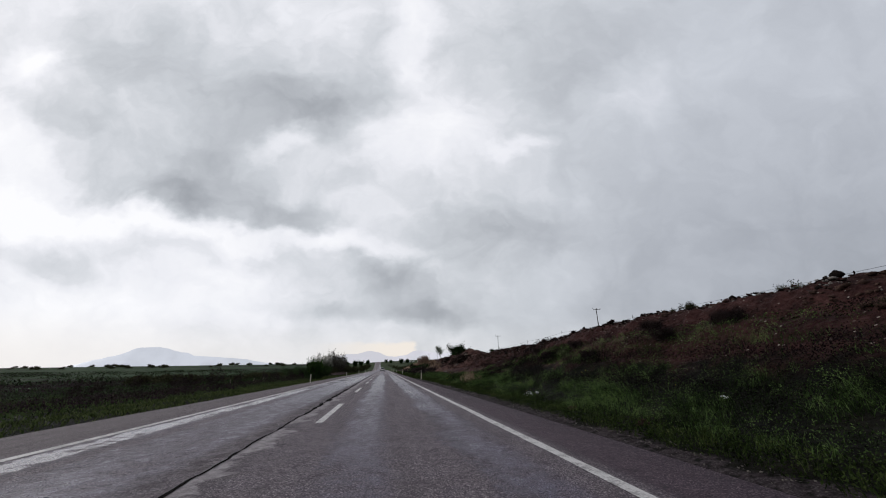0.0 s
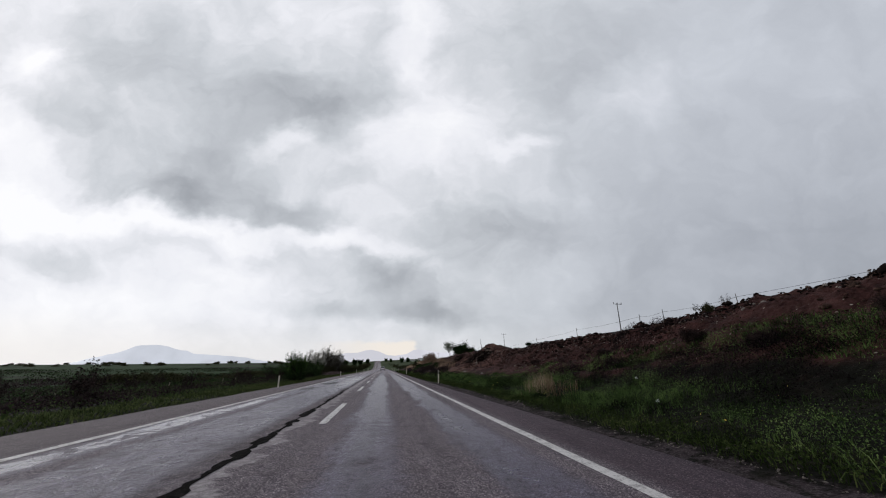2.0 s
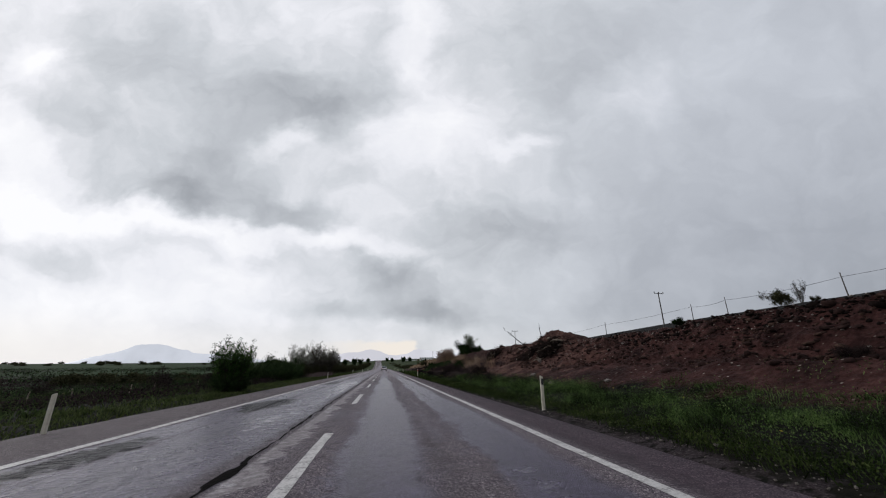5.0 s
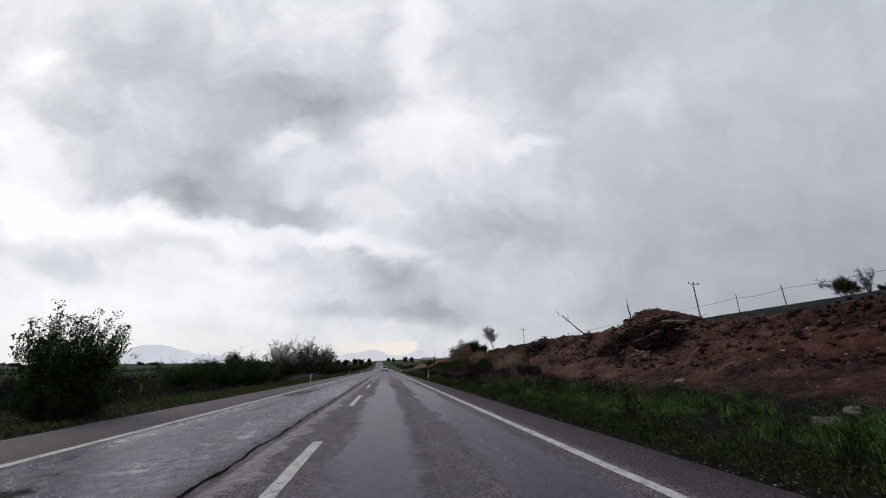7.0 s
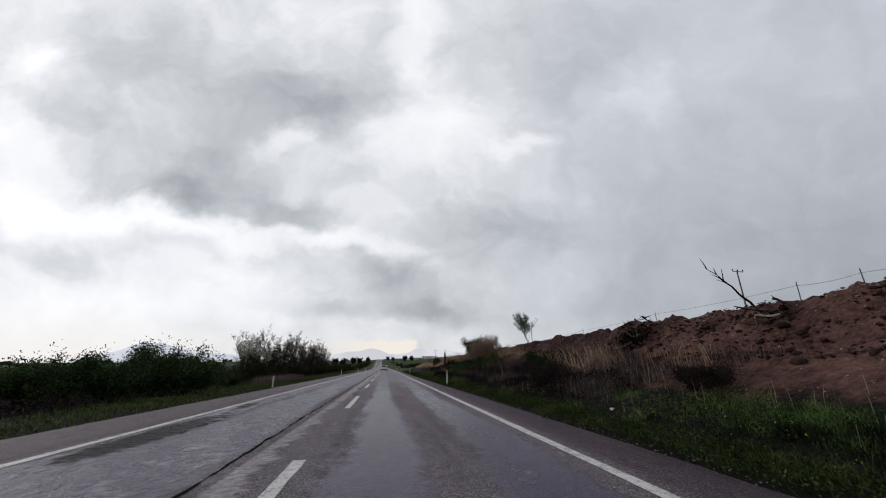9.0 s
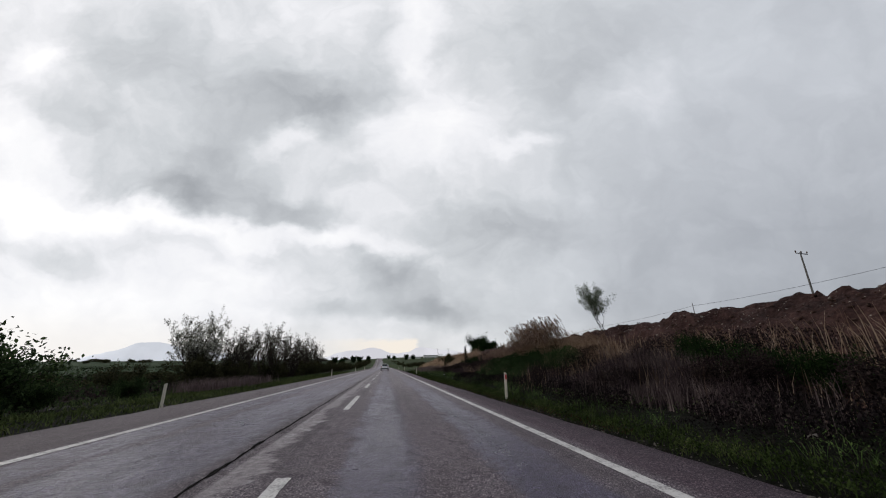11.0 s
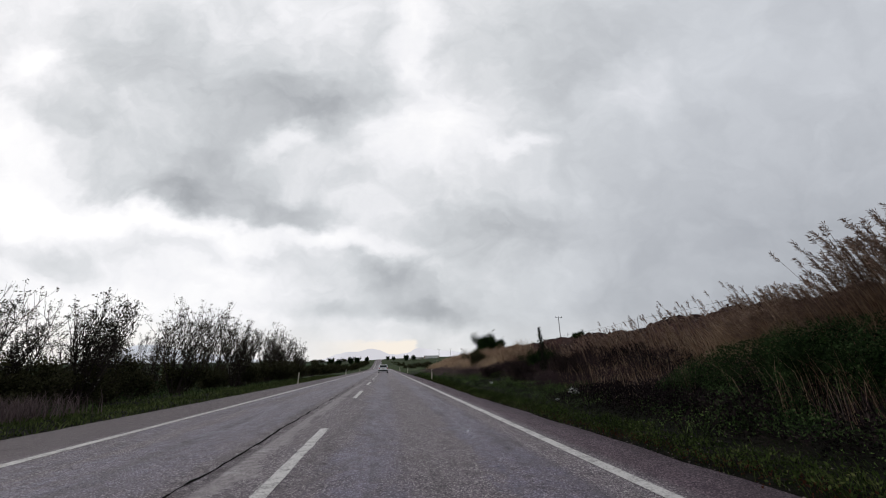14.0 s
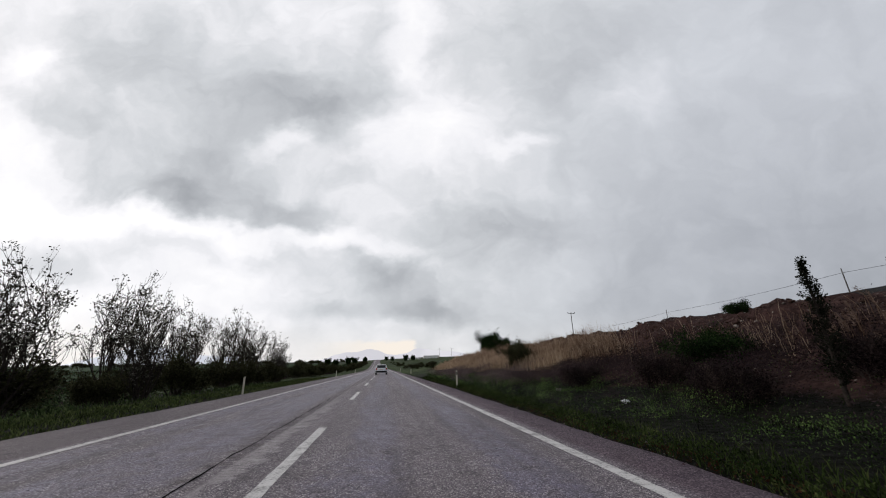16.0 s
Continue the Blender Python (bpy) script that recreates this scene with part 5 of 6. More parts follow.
    c = plant("thicket", turned(-9.5, 153), "low dark thicket far beside the road", "bush", 70, 1.7, 0.9, 6, 2, 4, OLIVELEAF, 7, 0.20, 0.14, lift=0.2, thick=0.03, group="far thickets")
    rng = random.Random(44)
    for i in range(36):
        y = 156 + 6.8 * i
        for side in (-1, 1):
            x = (-8.5 - rng.random() * 6) if side < 0 else (8.0 + rng.random() * 4)
            copy_thing(c, turned(x, y + rng.uniform(-3, 3), 71 * i, rng.uniform(0.8, 1.5) if side < 0 else rng.uniform(0.35, 0.7)))
    # low wide thickets far out in the plain
    low = [(-60 - 14 * j + rng.uniform(-9, 9), rng.uniform(640, 930), rng.uniform(0.6, 1.2)) for j in range(64)]
    low += [(rng.uniform(-75, -25), rng.uniform(120, 230), rng.uniform(0.30, 0.60)) for j in range(36)]
    for i, (x, y, s) in enumerate(low):
        copy_thing(c, turned(x, y, 37 * i, s * 3.6, -1.6 * s) @ Matrix.Diagonal((1.3, 1.3, 0.9, 1)))


build_shrubs()


def build_cypress():
    thing = root("slim_cypress", turned(7.46, 92.75, 0, 1.18), "slim dark young cypress tree", "tree")
    rng = random.Random(5)
    v, f, tips = [], [], []
    pts = [Vector((-0.08 * t, -0.03 * t, 1.85 * t)) for t in np.linspace(0, 1, 8)]
    tube(v, f, pts, [0.035 * (1 - 0.9 * i / 7) for i in range(8)], 5)
    for i in range(110):
        t = 0.12 + 0.88 * i / 110
        a = rng.uniform(0, 6.28)
        r = 0.125 * math.sin(math.pi * min(1, t * 0.75 + 0.22)) ** 1.2 + 0.01
        p = Vector((-0.08 * t, -0.03 * t, 1.85 * t))
        q = p + Vector((math.cos(a) * r, math.sin(a) * r, 0.16))
        tube(v, f, [p, q], [0.006, 0.002], 3)
        tips += [(q, Vector((0, 0, 1))), ((p + q) / 2, Vector((0, 0, 1)))]
    mesh_object("trunk", v, f, BARK, thing)
    leaf_mesh("crown", rng, tips, 16, 0.032, 0.022, PINELEAF, thing)


build_cypress()


def build_reeds():
    """Tall plumed reeds, bent by the wind."""
    rng = random.Random(8)
    stalk_v, stalk_f, tips = [], [], []
    for i in range(1500):
        y = rng.choice((rng.gauss(81.5, 1.4), rng.gauss(82, 1.2), rng.uniform(79, 86), rng.uniform(79, 85), rng.uniform(84, 95)))
        x = rng.uniform(9.1, 11.0) if y < 85 else rng.uniform(9.6, 12.0)
        z = on(x, y)
        tall = (rng.uniform(1.5, 2.3) if y < 83 else (rng.uniform(0.9, 1.55) if y < 86 else rng.uniform(0.7, 1.6 if y < 90 else 1.05))) * (0.85 + 0.3 * rng.random())
        bend = Vector((-0.62 * rng.uniform(0.5, 1.3), rng.gauss(0.0, 0.12), 0))
        pts = [Vector((x, y, z)) + Vector((0, 0, tall * t)) + bend * (t ** 2.2) * tall * 0.55 for t in np.linspace(0, 1, 5)]
        tube(stalk_v, stalk_f, pts, [0.007, 0.006, 0.005, 0.004, 0.002], 3)
        tips.append((pts[-1], (pts[-1] - pts[-2]).normalized()))
    reeds = root("reed_bed", Matrix(), "tall dry reeds with feathery plumes bent by wind", "reeds")
    tagged(mesh_object("stalk_mass", stalk_v, stalk_f, STRAW, reeds), kind="stuff")
    npr = np.random.RandomState(4)
    spots = []
    for p, d in tips:
        for j in range(5):
            spots.append((p - d * 0.045 * j, (d + Vector((-0.5, 0, -0.2))).normalized()))
    tagged(leaf_mesh("plume_mass", rng, spots, 7, 0.085, 0.008, PLUME, reeds, 0.1, 1.0, 0.065, 0.2), kind="stuff")


build_reeds()

# ---- stones, rubble and deadwood ----


def rock_mesh(seed, flat=0.7, cuts=2):
    bm = bmesh.new()
    bmesh.ops.create_icosphere(bm, subdivisions=cuts, radius=0.5)
    rng = random.Random(seed)
    o = Vector((rng.random() * 50, rng.random() * 50, rng.random() * 50))
    for v in bm.verts:
        v.co *= 1 + 0.75 * noise.noise(v.co * 2.4 + o) + 0.3 * noise.noise(v.co * 5 + o)
        v.co.z *= flat
    return bm


def rubble(name, label, X, Y, sizes, mat, seed, sink=0.2):
    npr = np.random.RandomState(seed)
    bm = rock_mesh(seed, 0.75, 1)
    base = np.array([v.co for v in bm.verts])
    tri = np.array([[v.index for v in f.verts] for f in bm.faces])
    bm.free()
    n, m = len(X), len(base)
    Z = height(X, Y)
    a = npr.uniform(0, 6.28, n)
    ca, sa = np.cos(a)[:, None], np.sin(a)[:, None]
    S = sizes[:, None]
    st = npr.uniform(0.6, 1.4, (n, 3))
    bx, by, bz = base[None, :, 0] * st[:, :1], base[None, :, 1] * st[:, 1:2], base[None, :, 2] * st[:, 2:]
    flip = npr.uniform(-0.5, 0.5, n)[:, None]
    by, bz = by * np.cos(flip) - bz * np.sin(flip), by * np.sin(flip) + bz * np.cos(flip)
    V = np.stack([X[:, None] + (bx * ca - by * sa) * S, Y[:, None] + (bx * sa + by * ca) * S, Z[:, None] + (bz + 0.5 - sink) * S * 0.8], 2).reshape(-1, 3)
    T = (np.arange(n)[:, None, None] * m + tri[None]).reshape(-1, 3)
    return tagged(array_object(name, V, tris=T, mat=mat), label, "stones", kind="stuff")


def build_rubble():
    npr = np.random.RandomState(77)

    def crestd(X, Y):
        return np.exp(-((X - 13.0) / 0.8) ** 2) * (0.3 + 0.7 * smooth(fbm(X, Y * 0.6, 3, 81), 0.35, 0.6)) * (1 - 0.6 * smooth(Y, 48, 56))
    X, Y = scatter(15000, 10.8, 14.6, -4, 122, 21, crestd)
    rubble("crest_rubble", "pale grey stones strewn along the top of the bank", X, Y, npr.gamma(2.0, 0.017, len(X)) + 0.016, STONE, 22)

    crust = lambda X, Y: np.exp(-((X - 12.9) / 0.55) ** 2) * (1 - smooth(Y, 40, 50)) * (0.3 + 0.7 * smooth(fbm(X * 1.5, Y * 0.8, 3, 171), 0.36, 0.56))
    X, Y = scatter(16000, 11.8, 14.2, -4, 52, 172, crust)
    rubble("crest_crust", "dark crumbled earth crust along the top of the bank", X, Y, npr.gamma(1.6, 0.03, len(X)) + 0.03, CRUSTGAP, 173, 0.3)

    def slope(X, Y):
        return smooth(X, 9.7, 10.6) * (1 - smooth(X, 13, 13.7)) * (0.25 + 0.75 * smooth(fbm(X * 1.2, Y, 3, 83), 0.4, 0.6))
    X, Y = scatter(26000, 9.4, 13.7, -4, 122, 23, slope)
    rubble("soil_clods", "loose red-brown clods on the earth slope", X, Y, npr.gamma(1.5, 0.034, len(X)) + 0.02, CLOD, 24, 0.35)
    # extra dark clods stand for the shadows in the slope's hollows
    X, Y = scatter(5200, 9.6, 13.2, 22, 66, 28, slope)
    rubble("moist_clods", "large clods on the earth slope, its shadows put into their colour", X, Y, npr.gamma(1.6, 0.05, len(X)) + 0.03, SHADOWCLOD, 29, 0.4)
    X, Y = scatter(900, 9.6, 13.5, -4, 122, 25, slope)
    rubble("slope_stones", "scattered pale stones on the earth slope", X, Y, npr.gamma(2.0, 0.016, len(X)) + 0.016, STONE, 26)

    def shoulder(X, Y):
        return np.exp(-((X - road_edge(Y) - 0.02) / 0.10) ** 2) + 0.12 * smooth(X, 4.0, 4.6) * (1 - smooth(X, 5.2, 5.6))
    X, Y = scatter(24000, 4.0, 5.6, -3, 112, 27, shoulder)
    ob = rubble("shoulder_gravel", "fine grey gravel along the road edge", X, Y, npr.gamma(2.0, 0.006, len(X)) + 0.007, GRAVEL, 28, 0.3)
    for x, y, s, seed in ((10.35, 51.1, 0.3, 10), (6.5, 42.1, 0.34, 1), (7.32, 42.4, 0.18, 2), (8.1, 39.6, 0.2, 3), (6.9, 60.5, 0.16, 4), (5.45, 7.9, 0.2, 5), (5.45, 5.5, 0.2, 12), (5.9, 64.0, 0.1, 6), (8.3, 47, 0.3, 7), (5.1, 21.5, 0.1, 8), (6.4, 100.5, 0.2, 9)):
        me = bpy.data.meshes.new("boulder")
        bm = rock_mesh(100 + seed, 0.6, 3)
        bm.to_mesh(me)
        bm.free()
        earthy = y < 9
        me.materials.append(CLOD if earthy else STONE)
        me.polygons.foreach_set("use_smooth", np.ones(len(me.polygons), bool))
        ob = new("boulder", me)
        ob.matrix_world = turned(x, y, seed * 50, s, s * 0.12)
        tagged(ob, "brown earth-stained boulder beside the road edge" if earthy else "pale limestone boulder lying in the grass", "stone", "boulders")


build_rubble()


def branch_mesh(seed, length, thick, mat):
    rng = random.Random(seed)
    v, f, tips = [], [], []

    def limb(p, d, l, r, level):
        pts, rad = [p.copy()], [r]
        for i in range(4):
            d = (d + Vector((rng.gauss(0, 0.2), rng.gauss(0, 0.2), rng.gauss(0, 0.2)))).normalized()
            p = p + d * l / 4
            pts.append(p.copy())
            rad.append(r * (1 - 0.75 * (i + 1) / 4))
        tube(v, f, pts, rad, 5)
        if level < 1:
            for j in range(2):
                limb(pts[2 + j], (d + Vector((rng.gauss(0, 0.7), rng.gauss(0, 0.7), rng.gauss(0, 0.7)))).normalized(), l * 0.4, r * 0.4, level + 1)

    limb(Vector((0, 0, 0)), Vector((1, 0, 0)), length, thick, 0)
    me = bpy.data.meshes.new("branch")
    me.from_pydata(v, [], f)
    me.materials.append(mat)
    return me


def brush_pile(x, y, long, wide, tall, count, seed, label, droop=20, thick=0.034, yaws=(90, 270, 95, 265, 210)):
    rng = random.Random(seed)
    x, y = site(x, y)
    thing = root("brush_pile", pose(x, y, on(x, y)), label, "brush pile")
    # near-black core: the shaded gaps between the branches are put into its colour
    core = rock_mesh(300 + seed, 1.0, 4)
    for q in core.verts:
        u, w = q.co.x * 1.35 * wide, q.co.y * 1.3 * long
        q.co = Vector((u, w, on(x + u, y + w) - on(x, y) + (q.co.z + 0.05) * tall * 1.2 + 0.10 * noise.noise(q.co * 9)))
    part("root_mass", core, CRUSTGAP, thing, "lumpy core, the shade between the branches in its colour")
    kinds = [branch_mesh(seed * 10 + i, 1.5, thick * (0.7 + 0.45 * (i % 4)), PALEWOOD if i == 11 else DEADWOOD) for i in range(12)]
    for i in range(count):
        t = rng.random() ** 1.3
        a = rng.gauss(0, 0.42) * (1 - t * 0.4)
        b = max(-1.0, min(1.0, rng.gauss(0, 0.45)))
        px, py = x + b * wide, y + a * long
        pz = on(px, py, 0.03) + t * tall * max(0.1, 1 - (a / 1.0) ** 2)
        ob = new("branch", rng.choice(kinds))
        ob.parent = thing
        # lying along the slope, thin ends towards the road
        yaw = rng.choice(yaws) + rng.gauss(0, 20)
        tilt = rng.gauss(0, 9) + droop * abs(math.cos(radians(yaw)))
        ob.matrix_local = Matrix.Translation((px - x, py - y, pz - on(x, y))) @ pose(0, 0, 0, 0, tilt, yaw) @ pose(0, 0, 0, rng.uniform(0, 360)) @ Matrix.Scale(rng.uniform(0.35, 0.9), 4) @ Matrix.Translation((-0.5, 0, 0))
    return thing


brush_pile(11.2, 51.5, 1.15, 0.75, 0.62, 330, 1, "tangled heap of grubbed-up dead branches on the bank", 22, 0.04, (90, 270, 95, 265, 80, 205))
brush_pile(10.35, 53.0, 0.6, 0.85, 0.3, 90, 4, "dark dead branches slid down the bank", 26, 0.03, (190, 170, 120, 240))
brush_pile(10.75, 63.4, 0.6, 1.15, 0.5, 150, 2, "small heap of black dead branches on the bank", 26, 0.026, (180, 200, 160, 20))
brush_pile(11.7, 57.9, 0.3, 0.4, 0.2, 14, 3, "small dark stump and roots on the bank")


def dead_branch(name, base, tip, thick, seed, label, twigs=4):
    rng = random.Random(seed)
    a, b = Vector(base), Vector(tip)
    v, f = [], []
    pts = [a.lerp(b, t) + Vector((rng.gauss(0, 0.04), rng.gauss(0, 0.04), 0.10 * math.sin(t * 3.1))) * (0 < t) for t in np.linspace(0, 1, 7)]
    tube(v, f, pts, [thick * (1 - 0.8 * i / 6) for i in range(7)], 6)
    for j in range(twigs):
        p = pts[3 + j % 4]
        d = (b - a).normalized() + Vector((rng.gauss(-0.3, 0.5), rng.gauss(0, 0.5), rng.gauss(0.2, 0.4)))
        q = p + d.normalized() * rng.uniform(0.25, 0.6)
        tube(v, f, [p, p.lerp(q, 0.5) + Vector((0, 0, 0.04)), q], [thick * 0.4, thick * 0.25, thick * 0.1], 4)
    tagged(mesh_object(name, v, f, DEADWOOD), label, "branch")


dead_branch("dead_branch", (13.3, 59.3, on(13.3, 59.3) - 0.1), (11.5, 59.1, 4.10), 0.048, 1, "long bare dead branch sticking out of the bank", 6)
dead_branch("dead_stick", (12.5, 53.8, on(12.5, 53.8)), (12.42, 53.65, 4.17), 0.04, 2, "upright broken stick in the brush heap", 1)

# ---- road furniture, poles and wires ----


def delineator(x, y, reflector, turn, tilt, label, tall=1.0):
    thing = root("delineator_post", pose(x, y, on(x, y, 0.06), 0, tilt, turn) @ Matrix.Diagonal((1, 1, tall, 1)), label, "road post", "roadside delineator posts")
    bm = bmesh.new()
    bmesh.ops.create_cube(bm, size=1.0)
    bmesh.ops.scale(bm, vec=(0.078, 0.062, 0.94), verts=bm.verts)
    bmesh.ops.translate(bm, vec=(0, 0, 0.31), verts=bm.verts)
    for v in bm.verts:
        if v.co.z > 0.5:
            v.co.z += 0.018 * (1 if v.co.x < 0 else -1)
            v.co.y *= 0.8
    bmesh.ops.bevel(bm, geom=bm.edges[:], offset=0.012, segments=2, affect="EDGES")
    part("post_body", bm, CREAM, thing)
    if reflector:
        bm = bmesh.new()
        bmesh.ops.create_cube(bm, size=1.0)
        bmesh.ops.scale(bm, vec=(0.055, 0.012, 0.16), verts=bm.verts)
        bmesh.ops.translate(bm, vec=(0, -0.037, 0.64), verts=bm.verts)
        bmesh.ops.bevel(bm, geom=bm.edges[:], offset=0.004, segments=1, affect="EDGES")
        part("reflector", bm, reflector, thing, "red reflector plate" if reflector is RED else "dark reflector plate")


for x, y, r, tilt in ((4.86, 36.3, BLACK, 0.5), (4.80, 72.2, RED, 0.3), (4.82, 108.3, BLACK, 0.5), (5.0, 144.3, BLACK, 0), (5.0, 180.5, BLACK, 0)):
    delineator(x, y, r, 0, tilt, "white plastic roadside post with a reflector", 0.94)
for x, y, tall in ((-5.1, 35.2, 0.88), (-5.5, 72.9, 0.78), (-5.5, 108.6, 0.95), (-5.5, 145, 0.95), (-5.5, 181, 0.95)):
    delineator(x, y, None, 180, 0, "plain white plastic roadside post in the grass", tall)


def utility_pole(x, y, tall, sink=0.0):
    tall = tall or 18.6 - on(x, y)
    thing = root("utility_pole", pose(x, y, on(x, y, -0.1), 0, 0, 8), "grey timber power pole with a short crossarm", "utility pole", "power line poles")
    v, f = [], []
    tube(v, f, [Vector((0, 0, z)) for z in (0, tall * 0.5, tall)], [0.16, 0.135, 0.11], 8)
    mesh_object("pole", v, f, POLEWOOD, thing)
    bm = bmesh.new()
    bmesh.ops.create_cube(bm, size=1.0)
    bmesh.ops.scale(bm, vec=(2.9, 0.12, 0.14), verts=bm.verts)
    bmesh.ops.translate(bm, vec=(0, -0.16, tall - 0.25), verts=bm.verts)
    bmesh.ops.bevel(bm, geom=bm.edges[:], offset=0.02, segments=1, affect="EDGES")
    arm = part("crossarm", bm, IRON, thing)
    for i in (-1.38, 0, 1.38):
        v, f = [], []
        tube(v, f, [Vector((i, -0.16, tall - 0.18 + z)) for z in (0, 0.1, 0.14, 0.3, 0.42)], [0.05, 0.05, 0.12, 0.1, 0.03], 8)
        mesh_object("insulator", v, f, CERAMIC, arm)
    return thing


LINE = [(68.7, 108.9, 0), (67.0, 212, 0), (69, 20, 0)]
for x, y, tall in LINE:
    utility_pole(x, y, tall)


def wire(name, pts, radius, label, sag=0.6):
    v, f = [], []
    for (a, b) in zip(pts[:-1], pts[1:]):
        a, b = Vector(a), Vector(b)
        tube(v, f, [a.lerp(b, t) - Vector((0, 0, sag * 4 * t * (1 - t))) for t in np.linspace(0, 1, 10)], [radius] * 10, 3)
    return tagged(mesh_object(name, v, f, WIRE), label, "wire")


FENCE = [(67, 69.8), (67, 89.4), (67, 98), (67, 131), (67, 166.6), (64, 200), (60, 240)]
for i, (x, y) in enumerate(FENCE):
    v, f = [], []
    tube(v, f, [Vector((0, 0, z)) for z in (0, 1.8, 3.7)], [0.09, 0.08, 0.07], 6)
    ob = mesh_object("fence_post", v, f, POLEWOOD)
    ob.matrix_world = pose(x, y, on(x, y, -0.1), 0, (7 * i) % 5 - 2, 0)
    tagged(ob, "thin dark timber post carrying a low wire", "post", "hillside line posts")
wire("line_wire", [(x, y, on(x, y) + 3.0) for x, y in [(67, 20)] + FENCE], 0.032, "dark cable strung between hillside posts", 0.35)

for i, (x, y, tilt) in enumerate(((-21, 55, 4), (-19.2, 56, -6), (-16.8, 57.5, 5), (-15.8, 58.5, 3), (-15.9, 65.5, 14), (-14.3, 65, 12))):
    v, f = [], []
    tube(v, f, [Vector((0.01 * math.sin(z * 9 + i), 0, z)) for z in (-0.1, 0.3, 0.6, 0.95)], [0.05, 0.046, 0.042, 0.036], 6)
    ob = mesh_object("field_stake", v, f, PALEWOOD)
    ob.matrix_world = pose(x, y, on(x, y), 0, tilt, 30 * i)
    tagged(ob, "pale weathered wooden stake leaning in the field", "stake", "field stakes")

# ---- litter ----


def crumpled(name, x, y, sx, sy, sz, seed, label):
    bm = rock_mesh(seed, 1.0, 3)
    for v in bm.verts:
        v.co += Vector((noise.noise(v.co * 5), noise.noise(v.co * 5 + Vector((7, 0, 0))), noise.noise(v.co * 5 + Vector((0, 7, 0))))) * 0.14
        v.co = Vector((v.co.x * sx, v.co.y * sy, v.co.z * sz))
    me = bpy.data.meshes.new(name)
    bm.to_mesh(me)
    bm.free()
    me.materials.append(BAG)
    ob = new(name, me)
    ob.matrix_world = turned(x, y, seed * 40, 1.0, sz * 0.35 + (0.12 if sz > 0.2 else 0.02))
    tagged(ob, label, "litter", "roadside litter")


crumpled("plastic_bag", 6.38, 87.95, 0.38, 0.22, 0.17, 3, "crumpled white plastic bag caught in the weeds")
crumpled("plastic_scrap", 6.1, 96.0, 0.14, 0.1, 0.08, 4, "small white plastic scrap in the grass")
crumpled("plastic_scrap", 5.85, 11.4, 0.09, 0.16, 0.06, 5, "torn white plastic sheet lying in the grass")
for i, (x, y) in enumerate(((6.2, 17.6), (7.5, 20.2), (6.6, 5.4), (5.6, 86.8), (7.2, 52.8), (5.7, 56.5))):
    crumpled("plastic_scrap", x, y, 0.09, 0.07, 0.05, 6 + i, "small white plastic scrap in the grass")
v, f = [], []
rng = random.Random(3)
p, d = Vector((5.95, 11.3, on(5.95, 11.3) + 0.14)), Vector((-0.9, 0.25, 0))
pts = []
for i in range(16):
    pts.append(Vector((p.x, p.y, on(p.x, p.y) + 0.10 + 0.05 * math.sin(i * 1.9))))
    d = (d + Vector((rng.gauss(0, 0.6), rng.gauss(0, 0.6), 0))).normalized()
    p = p + d * 0.09
tube(v, f, pts, [0.005] * 16, 4)
tagged(mesh_object("plastic_strip", v, f, BAG), "long torn white plastic strip on the grass", "litter", "roadside litter")

# ---- car far ahead ----


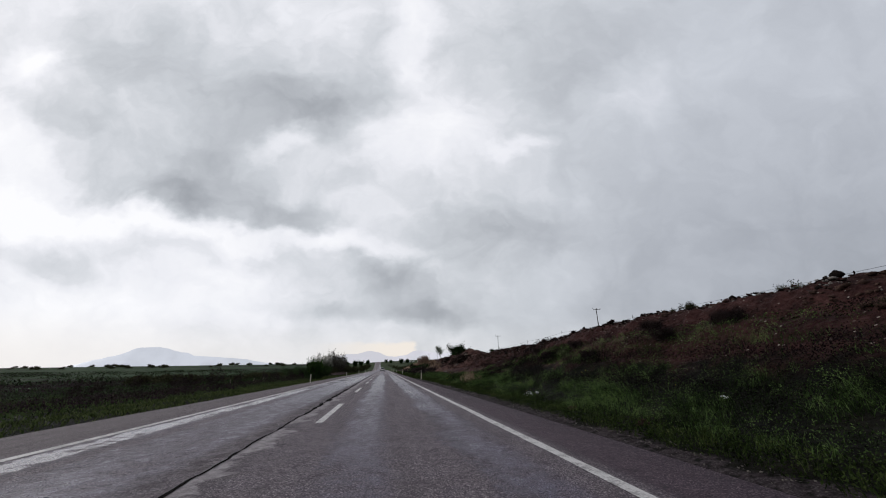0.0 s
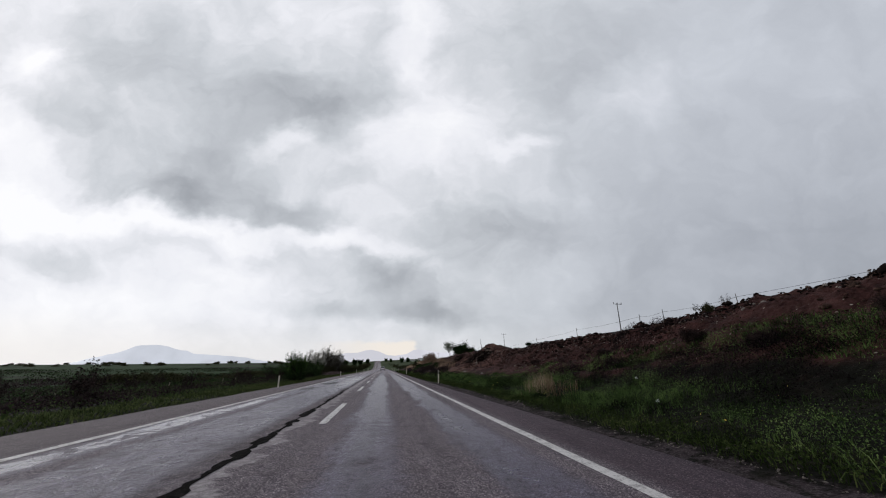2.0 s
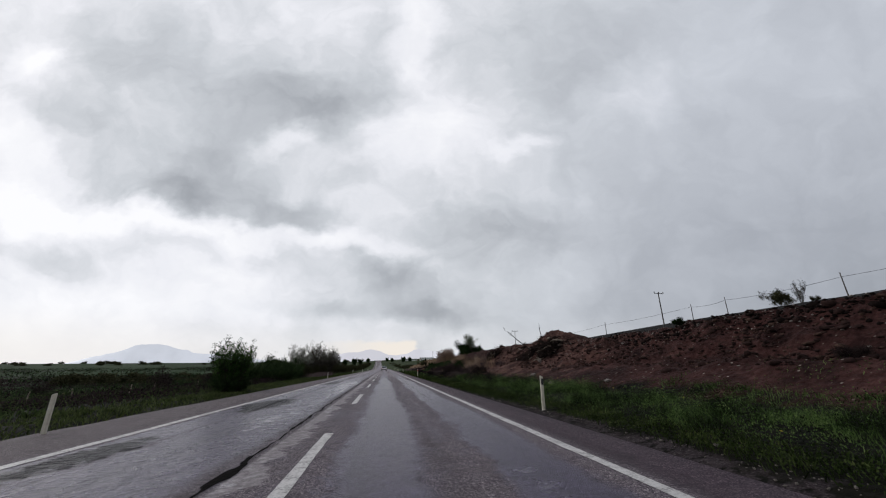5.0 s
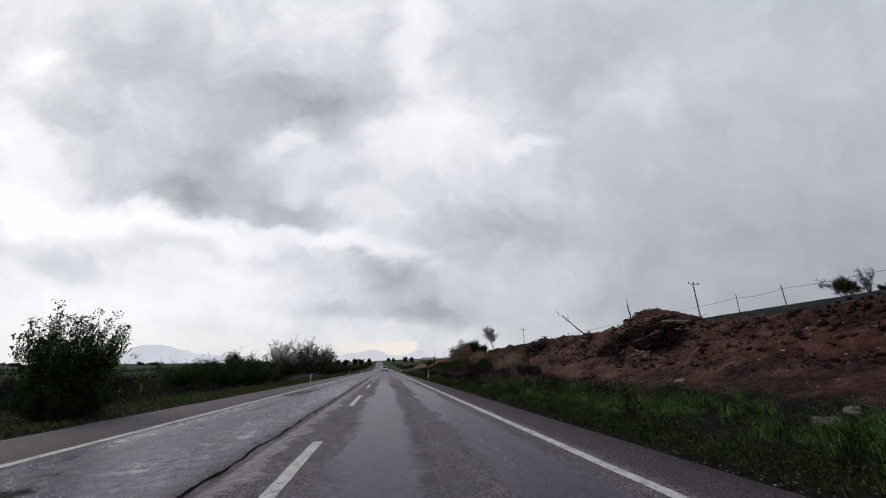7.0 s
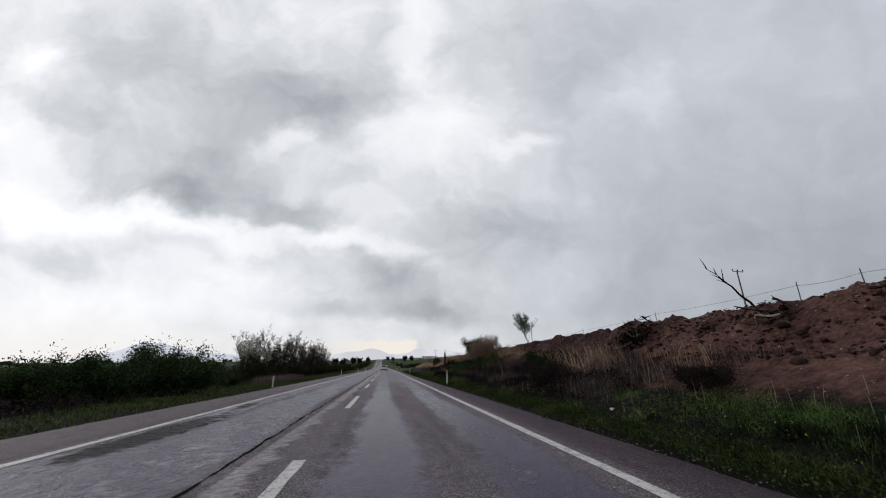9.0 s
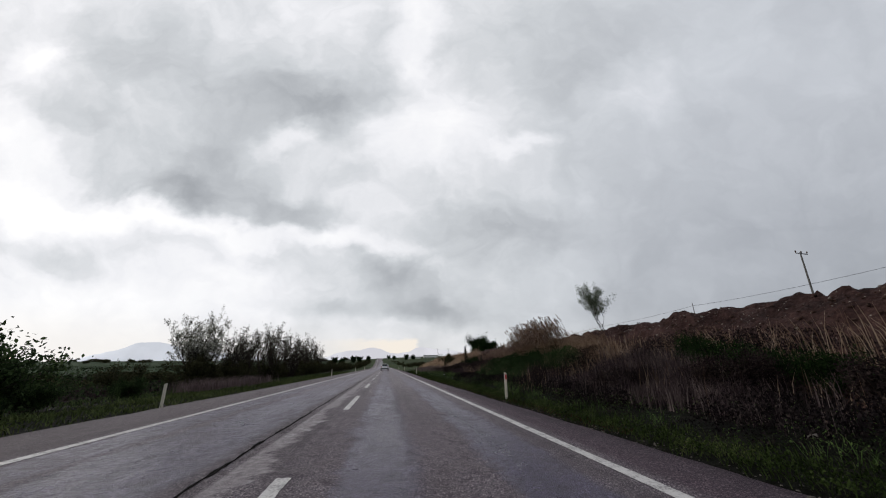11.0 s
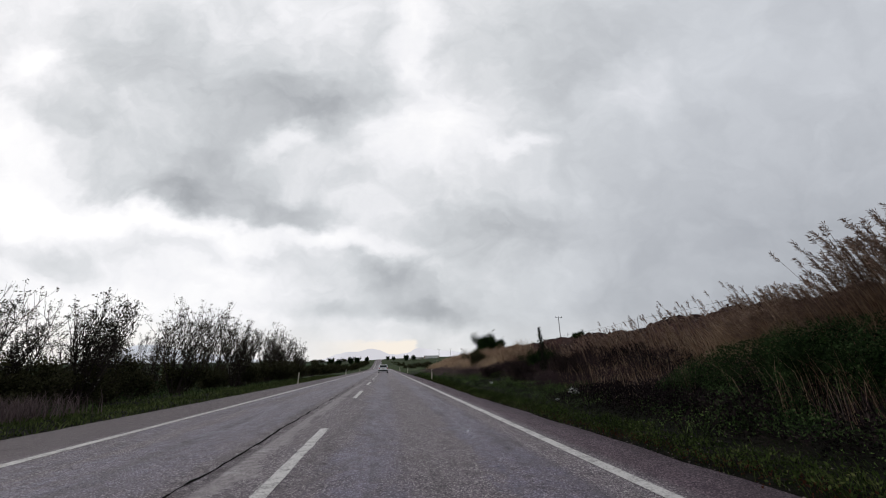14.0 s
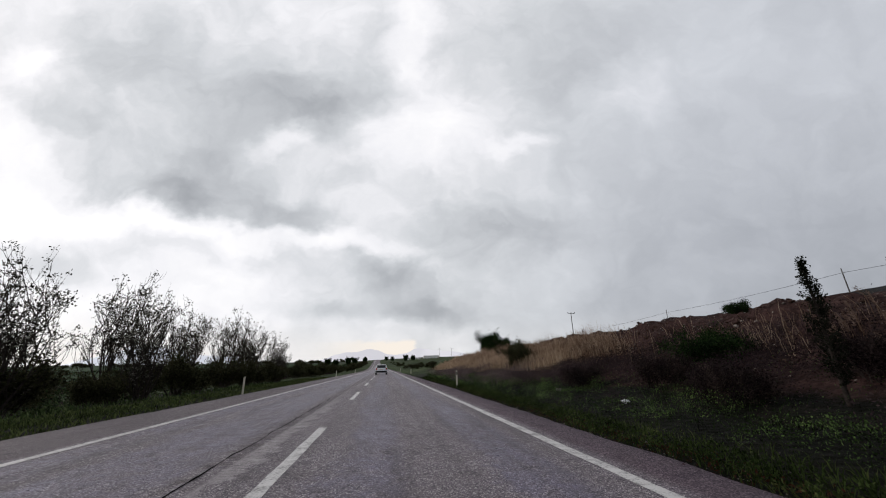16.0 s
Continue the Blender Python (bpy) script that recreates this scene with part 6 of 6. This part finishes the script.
def build_car():
    car = root("car", pose(0.75, 147, 0.0), "silver hatchback driving away in the near lane", "car")
    prof = [(0.0, 0.35), (0.05, 0.75), (0.25, 0.95), (0.45, 1.40), (0.9, 1.47), (2.0, 1.45), (2.9, 0.98), (3.9, 0.82), (4.1, 0.55), (4.1, 0.32), (0.05, 0.28)]
    bm = bmesh.new()
    rings = []
    for s, k in ((-1, 0.80), (-1, 1.0), (1, 1.0), (1, 0.80)):
        ring = []
        for yy, zz in prof:
            half = 0.86 - (0.16 * max(0, zz - 0.9) / 0.5)
            ring.append(bm.verts.new((s * half * (1.0 if k == 1.0 else 0.93), yy + (0.05 if k < 1 else 0), zz - (0.0 if k == 1.0 else 0.0))))
        rings.append(ring)
    n = len(prof)
    for a, b in ((1, 2),):
        for i in range(n):
            bm.faces.new((rings[a][i], rings[a][(i + 1) % n], rings[b][(i + 1) % n], rings[b][i]))
    bm.faces.new(rings[1])
    bm.faces.new(rings[2][::-1])
    bmesh.ops.delete(bm, geom=[v for v in bm.verts if not v.link_faces], context="VERTS")
    bmesh.ops.recalc_face_normals(bm, faces=bm.faces)
    bmesh.ops.bevel(bm, geom=bm.edges[:], offset=0.05, segments=2, affect="EDGES")
    part("body", bm, SILVER, car, shade=True)

    def block(name, size, at, mat, tilt=0, label=""):
        b = bmesh.new()
        bmesh.ops.create_cube(b, size=1.0)
        bmesh.ops.scale(b, vec=size, verts=b.verts)
        bmesh.ops.bevel(b, geom=b.edges[:], offset=min(size) * 0.3, segments=2, affect="EDGES")
        bmesh.ops.transform(b, matrix=pose(*at, tilt), verts=b.verts)
        return part(name, b, mat, car, label)

    block("rear_window", (1.25, 0.03, 0.44), (0, 0.335, 1.19), GLASS, -24)
    block("bumper", (1.66, 0.14, 0.22), (0, 0.02, 0.46), RUBBER)
    block("number_plate", (0.5, 0.02, 0.11), (0, -0.01, 0.78), CREAM)
    for s in (-1, 1):
        block("tail_lamp", (0.2, 0.06, 0.26), (s * 0.72, 0.08, 0.86), TAIL)
        for yy in (0.75, 3.3):
            w = bmesh.new()
            bmesh.ops.create_cone(w, cap_ends=True, segments=20, radius1=0.31, radius2=0.31, depth=0.2)
            bmesh.ops.bevel(w, geom=w.edges[:], offset=0.02, segments=1, affect="EDGES")
            bmesh.ops.transform(w, matrix=pose(s * 0.78, yy, 0.31, 0, 90, 0), verts=w.verts)
            wheel = part("wheel", w, RUBBER, car)
            w = bmesh.new()
            bmesh.ops.create_cone(w, cap_ends=True, segments=16, radius1=0.19, radius2=0.16, depth=0.03)
            bmesh.ops.transform(w, matrix=pose(s * 0.89, yy, 0.31, 0, 90 * s, 0), verts=w.verts)
            part("hubcap", w, IRON, wheel, "dull steel hubcap")


build_car()

# ---- far buildings and mountains ----


def building(x, y, z, wide, deep, tall, bays, label):
    house = root("farm_building", pose(x, y, z), label, "building", "far buildings")

    def block(name, size, at, mat):
        b = bmesh.new()
        bmesh.ops.create_cube(b, size=1.0)
        bmesh.ops.scale(b, vec=size, verts=b.verts)
        bmesh.ops.translate(b, vec=at, verts=b.verts)
        return part(name, b, mat, house)

    block("wall", (wide, deep, tall), (0, 0, tall / 2), WALLPAINT)
    block("roof", (wide + 0.8, deep + 0.8, 0.5), (0, 0, tall + 0.25), ROOF)
    for i in range(bays):
        u = (i + 0.5) / bays - 0.5
        block("window", (wide / bays * 0.36, 0.1, tall * 0.24), (u * wide, -deep / 2 - 0.06, tall * 0.58), GLASS)
    for s in (-0.5, 0.5):
        block("corner_post", (0.5, 0.5, tall), (s * wide, -deep / 2 - 0.3, tall / 2), BRICK)


building(59, 560, 6.8, 18, 9, 6.6, 5, "pale flat-roofed two-storey building with red corner posts")
building(37.0, 565, 7.0, 19, 8, 4.2, 6, "long low pale shed with a grey roof")
building(80, 590, 7.0, 11, 9, 3.6, 3, "small pale shed with a grey roof")
for x, y, t in ((56.5, 470, 10), (60, 420, 9)):
    utility_pole(x, y, t)


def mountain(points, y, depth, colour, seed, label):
    """A far ridge; its haze is put into a pale emission colour."""
    m, k = material("mountain_haze_glow")
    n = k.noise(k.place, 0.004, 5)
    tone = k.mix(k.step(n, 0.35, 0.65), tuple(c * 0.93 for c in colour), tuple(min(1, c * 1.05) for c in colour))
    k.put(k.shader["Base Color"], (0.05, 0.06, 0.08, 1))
    # the ridge glows evenly to stand for the air's haze
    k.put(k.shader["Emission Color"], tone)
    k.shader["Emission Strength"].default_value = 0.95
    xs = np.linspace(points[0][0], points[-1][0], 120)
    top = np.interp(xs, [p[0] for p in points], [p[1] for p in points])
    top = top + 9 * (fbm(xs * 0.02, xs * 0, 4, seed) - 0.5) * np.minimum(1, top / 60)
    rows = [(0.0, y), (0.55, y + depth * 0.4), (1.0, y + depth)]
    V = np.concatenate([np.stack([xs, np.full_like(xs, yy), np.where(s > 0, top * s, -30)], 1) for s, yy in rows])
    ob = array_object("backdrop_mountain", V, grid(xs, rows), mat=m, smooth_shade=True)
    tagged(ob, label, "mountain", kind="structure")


mountain([(-2720, 20), (-2548, 70), (-2359, 117), (-2260, 138), (-2205, 152), (-2110, 196), (-2060, 208), (-1930, 210), (-1860, 198), (-1740, 165), (-1690, 160), (-1640, 135), (-1515, 128), (-1244, 104), (-964, 58), (-800, 19)], 3500, 100, (0.58, 0.605, 0.66), 5, "pale blue mountain on the horizon, haze put in as glow")
mountain([(-900, 26), (-605, 55), (-430, 120), (-330, 136), (-240, 138), (-160, 160), (-110, 163), (-40, 144), (30, 114), (110, 110), (215, 126), (275, 159), (330, 163), (460, 148), (620, 138), (840, 101), (1160, 34)], 3560, 60, (0.66, 0.655, 0.70), 6, "grey-blue range behind the road, haze put in as glow")
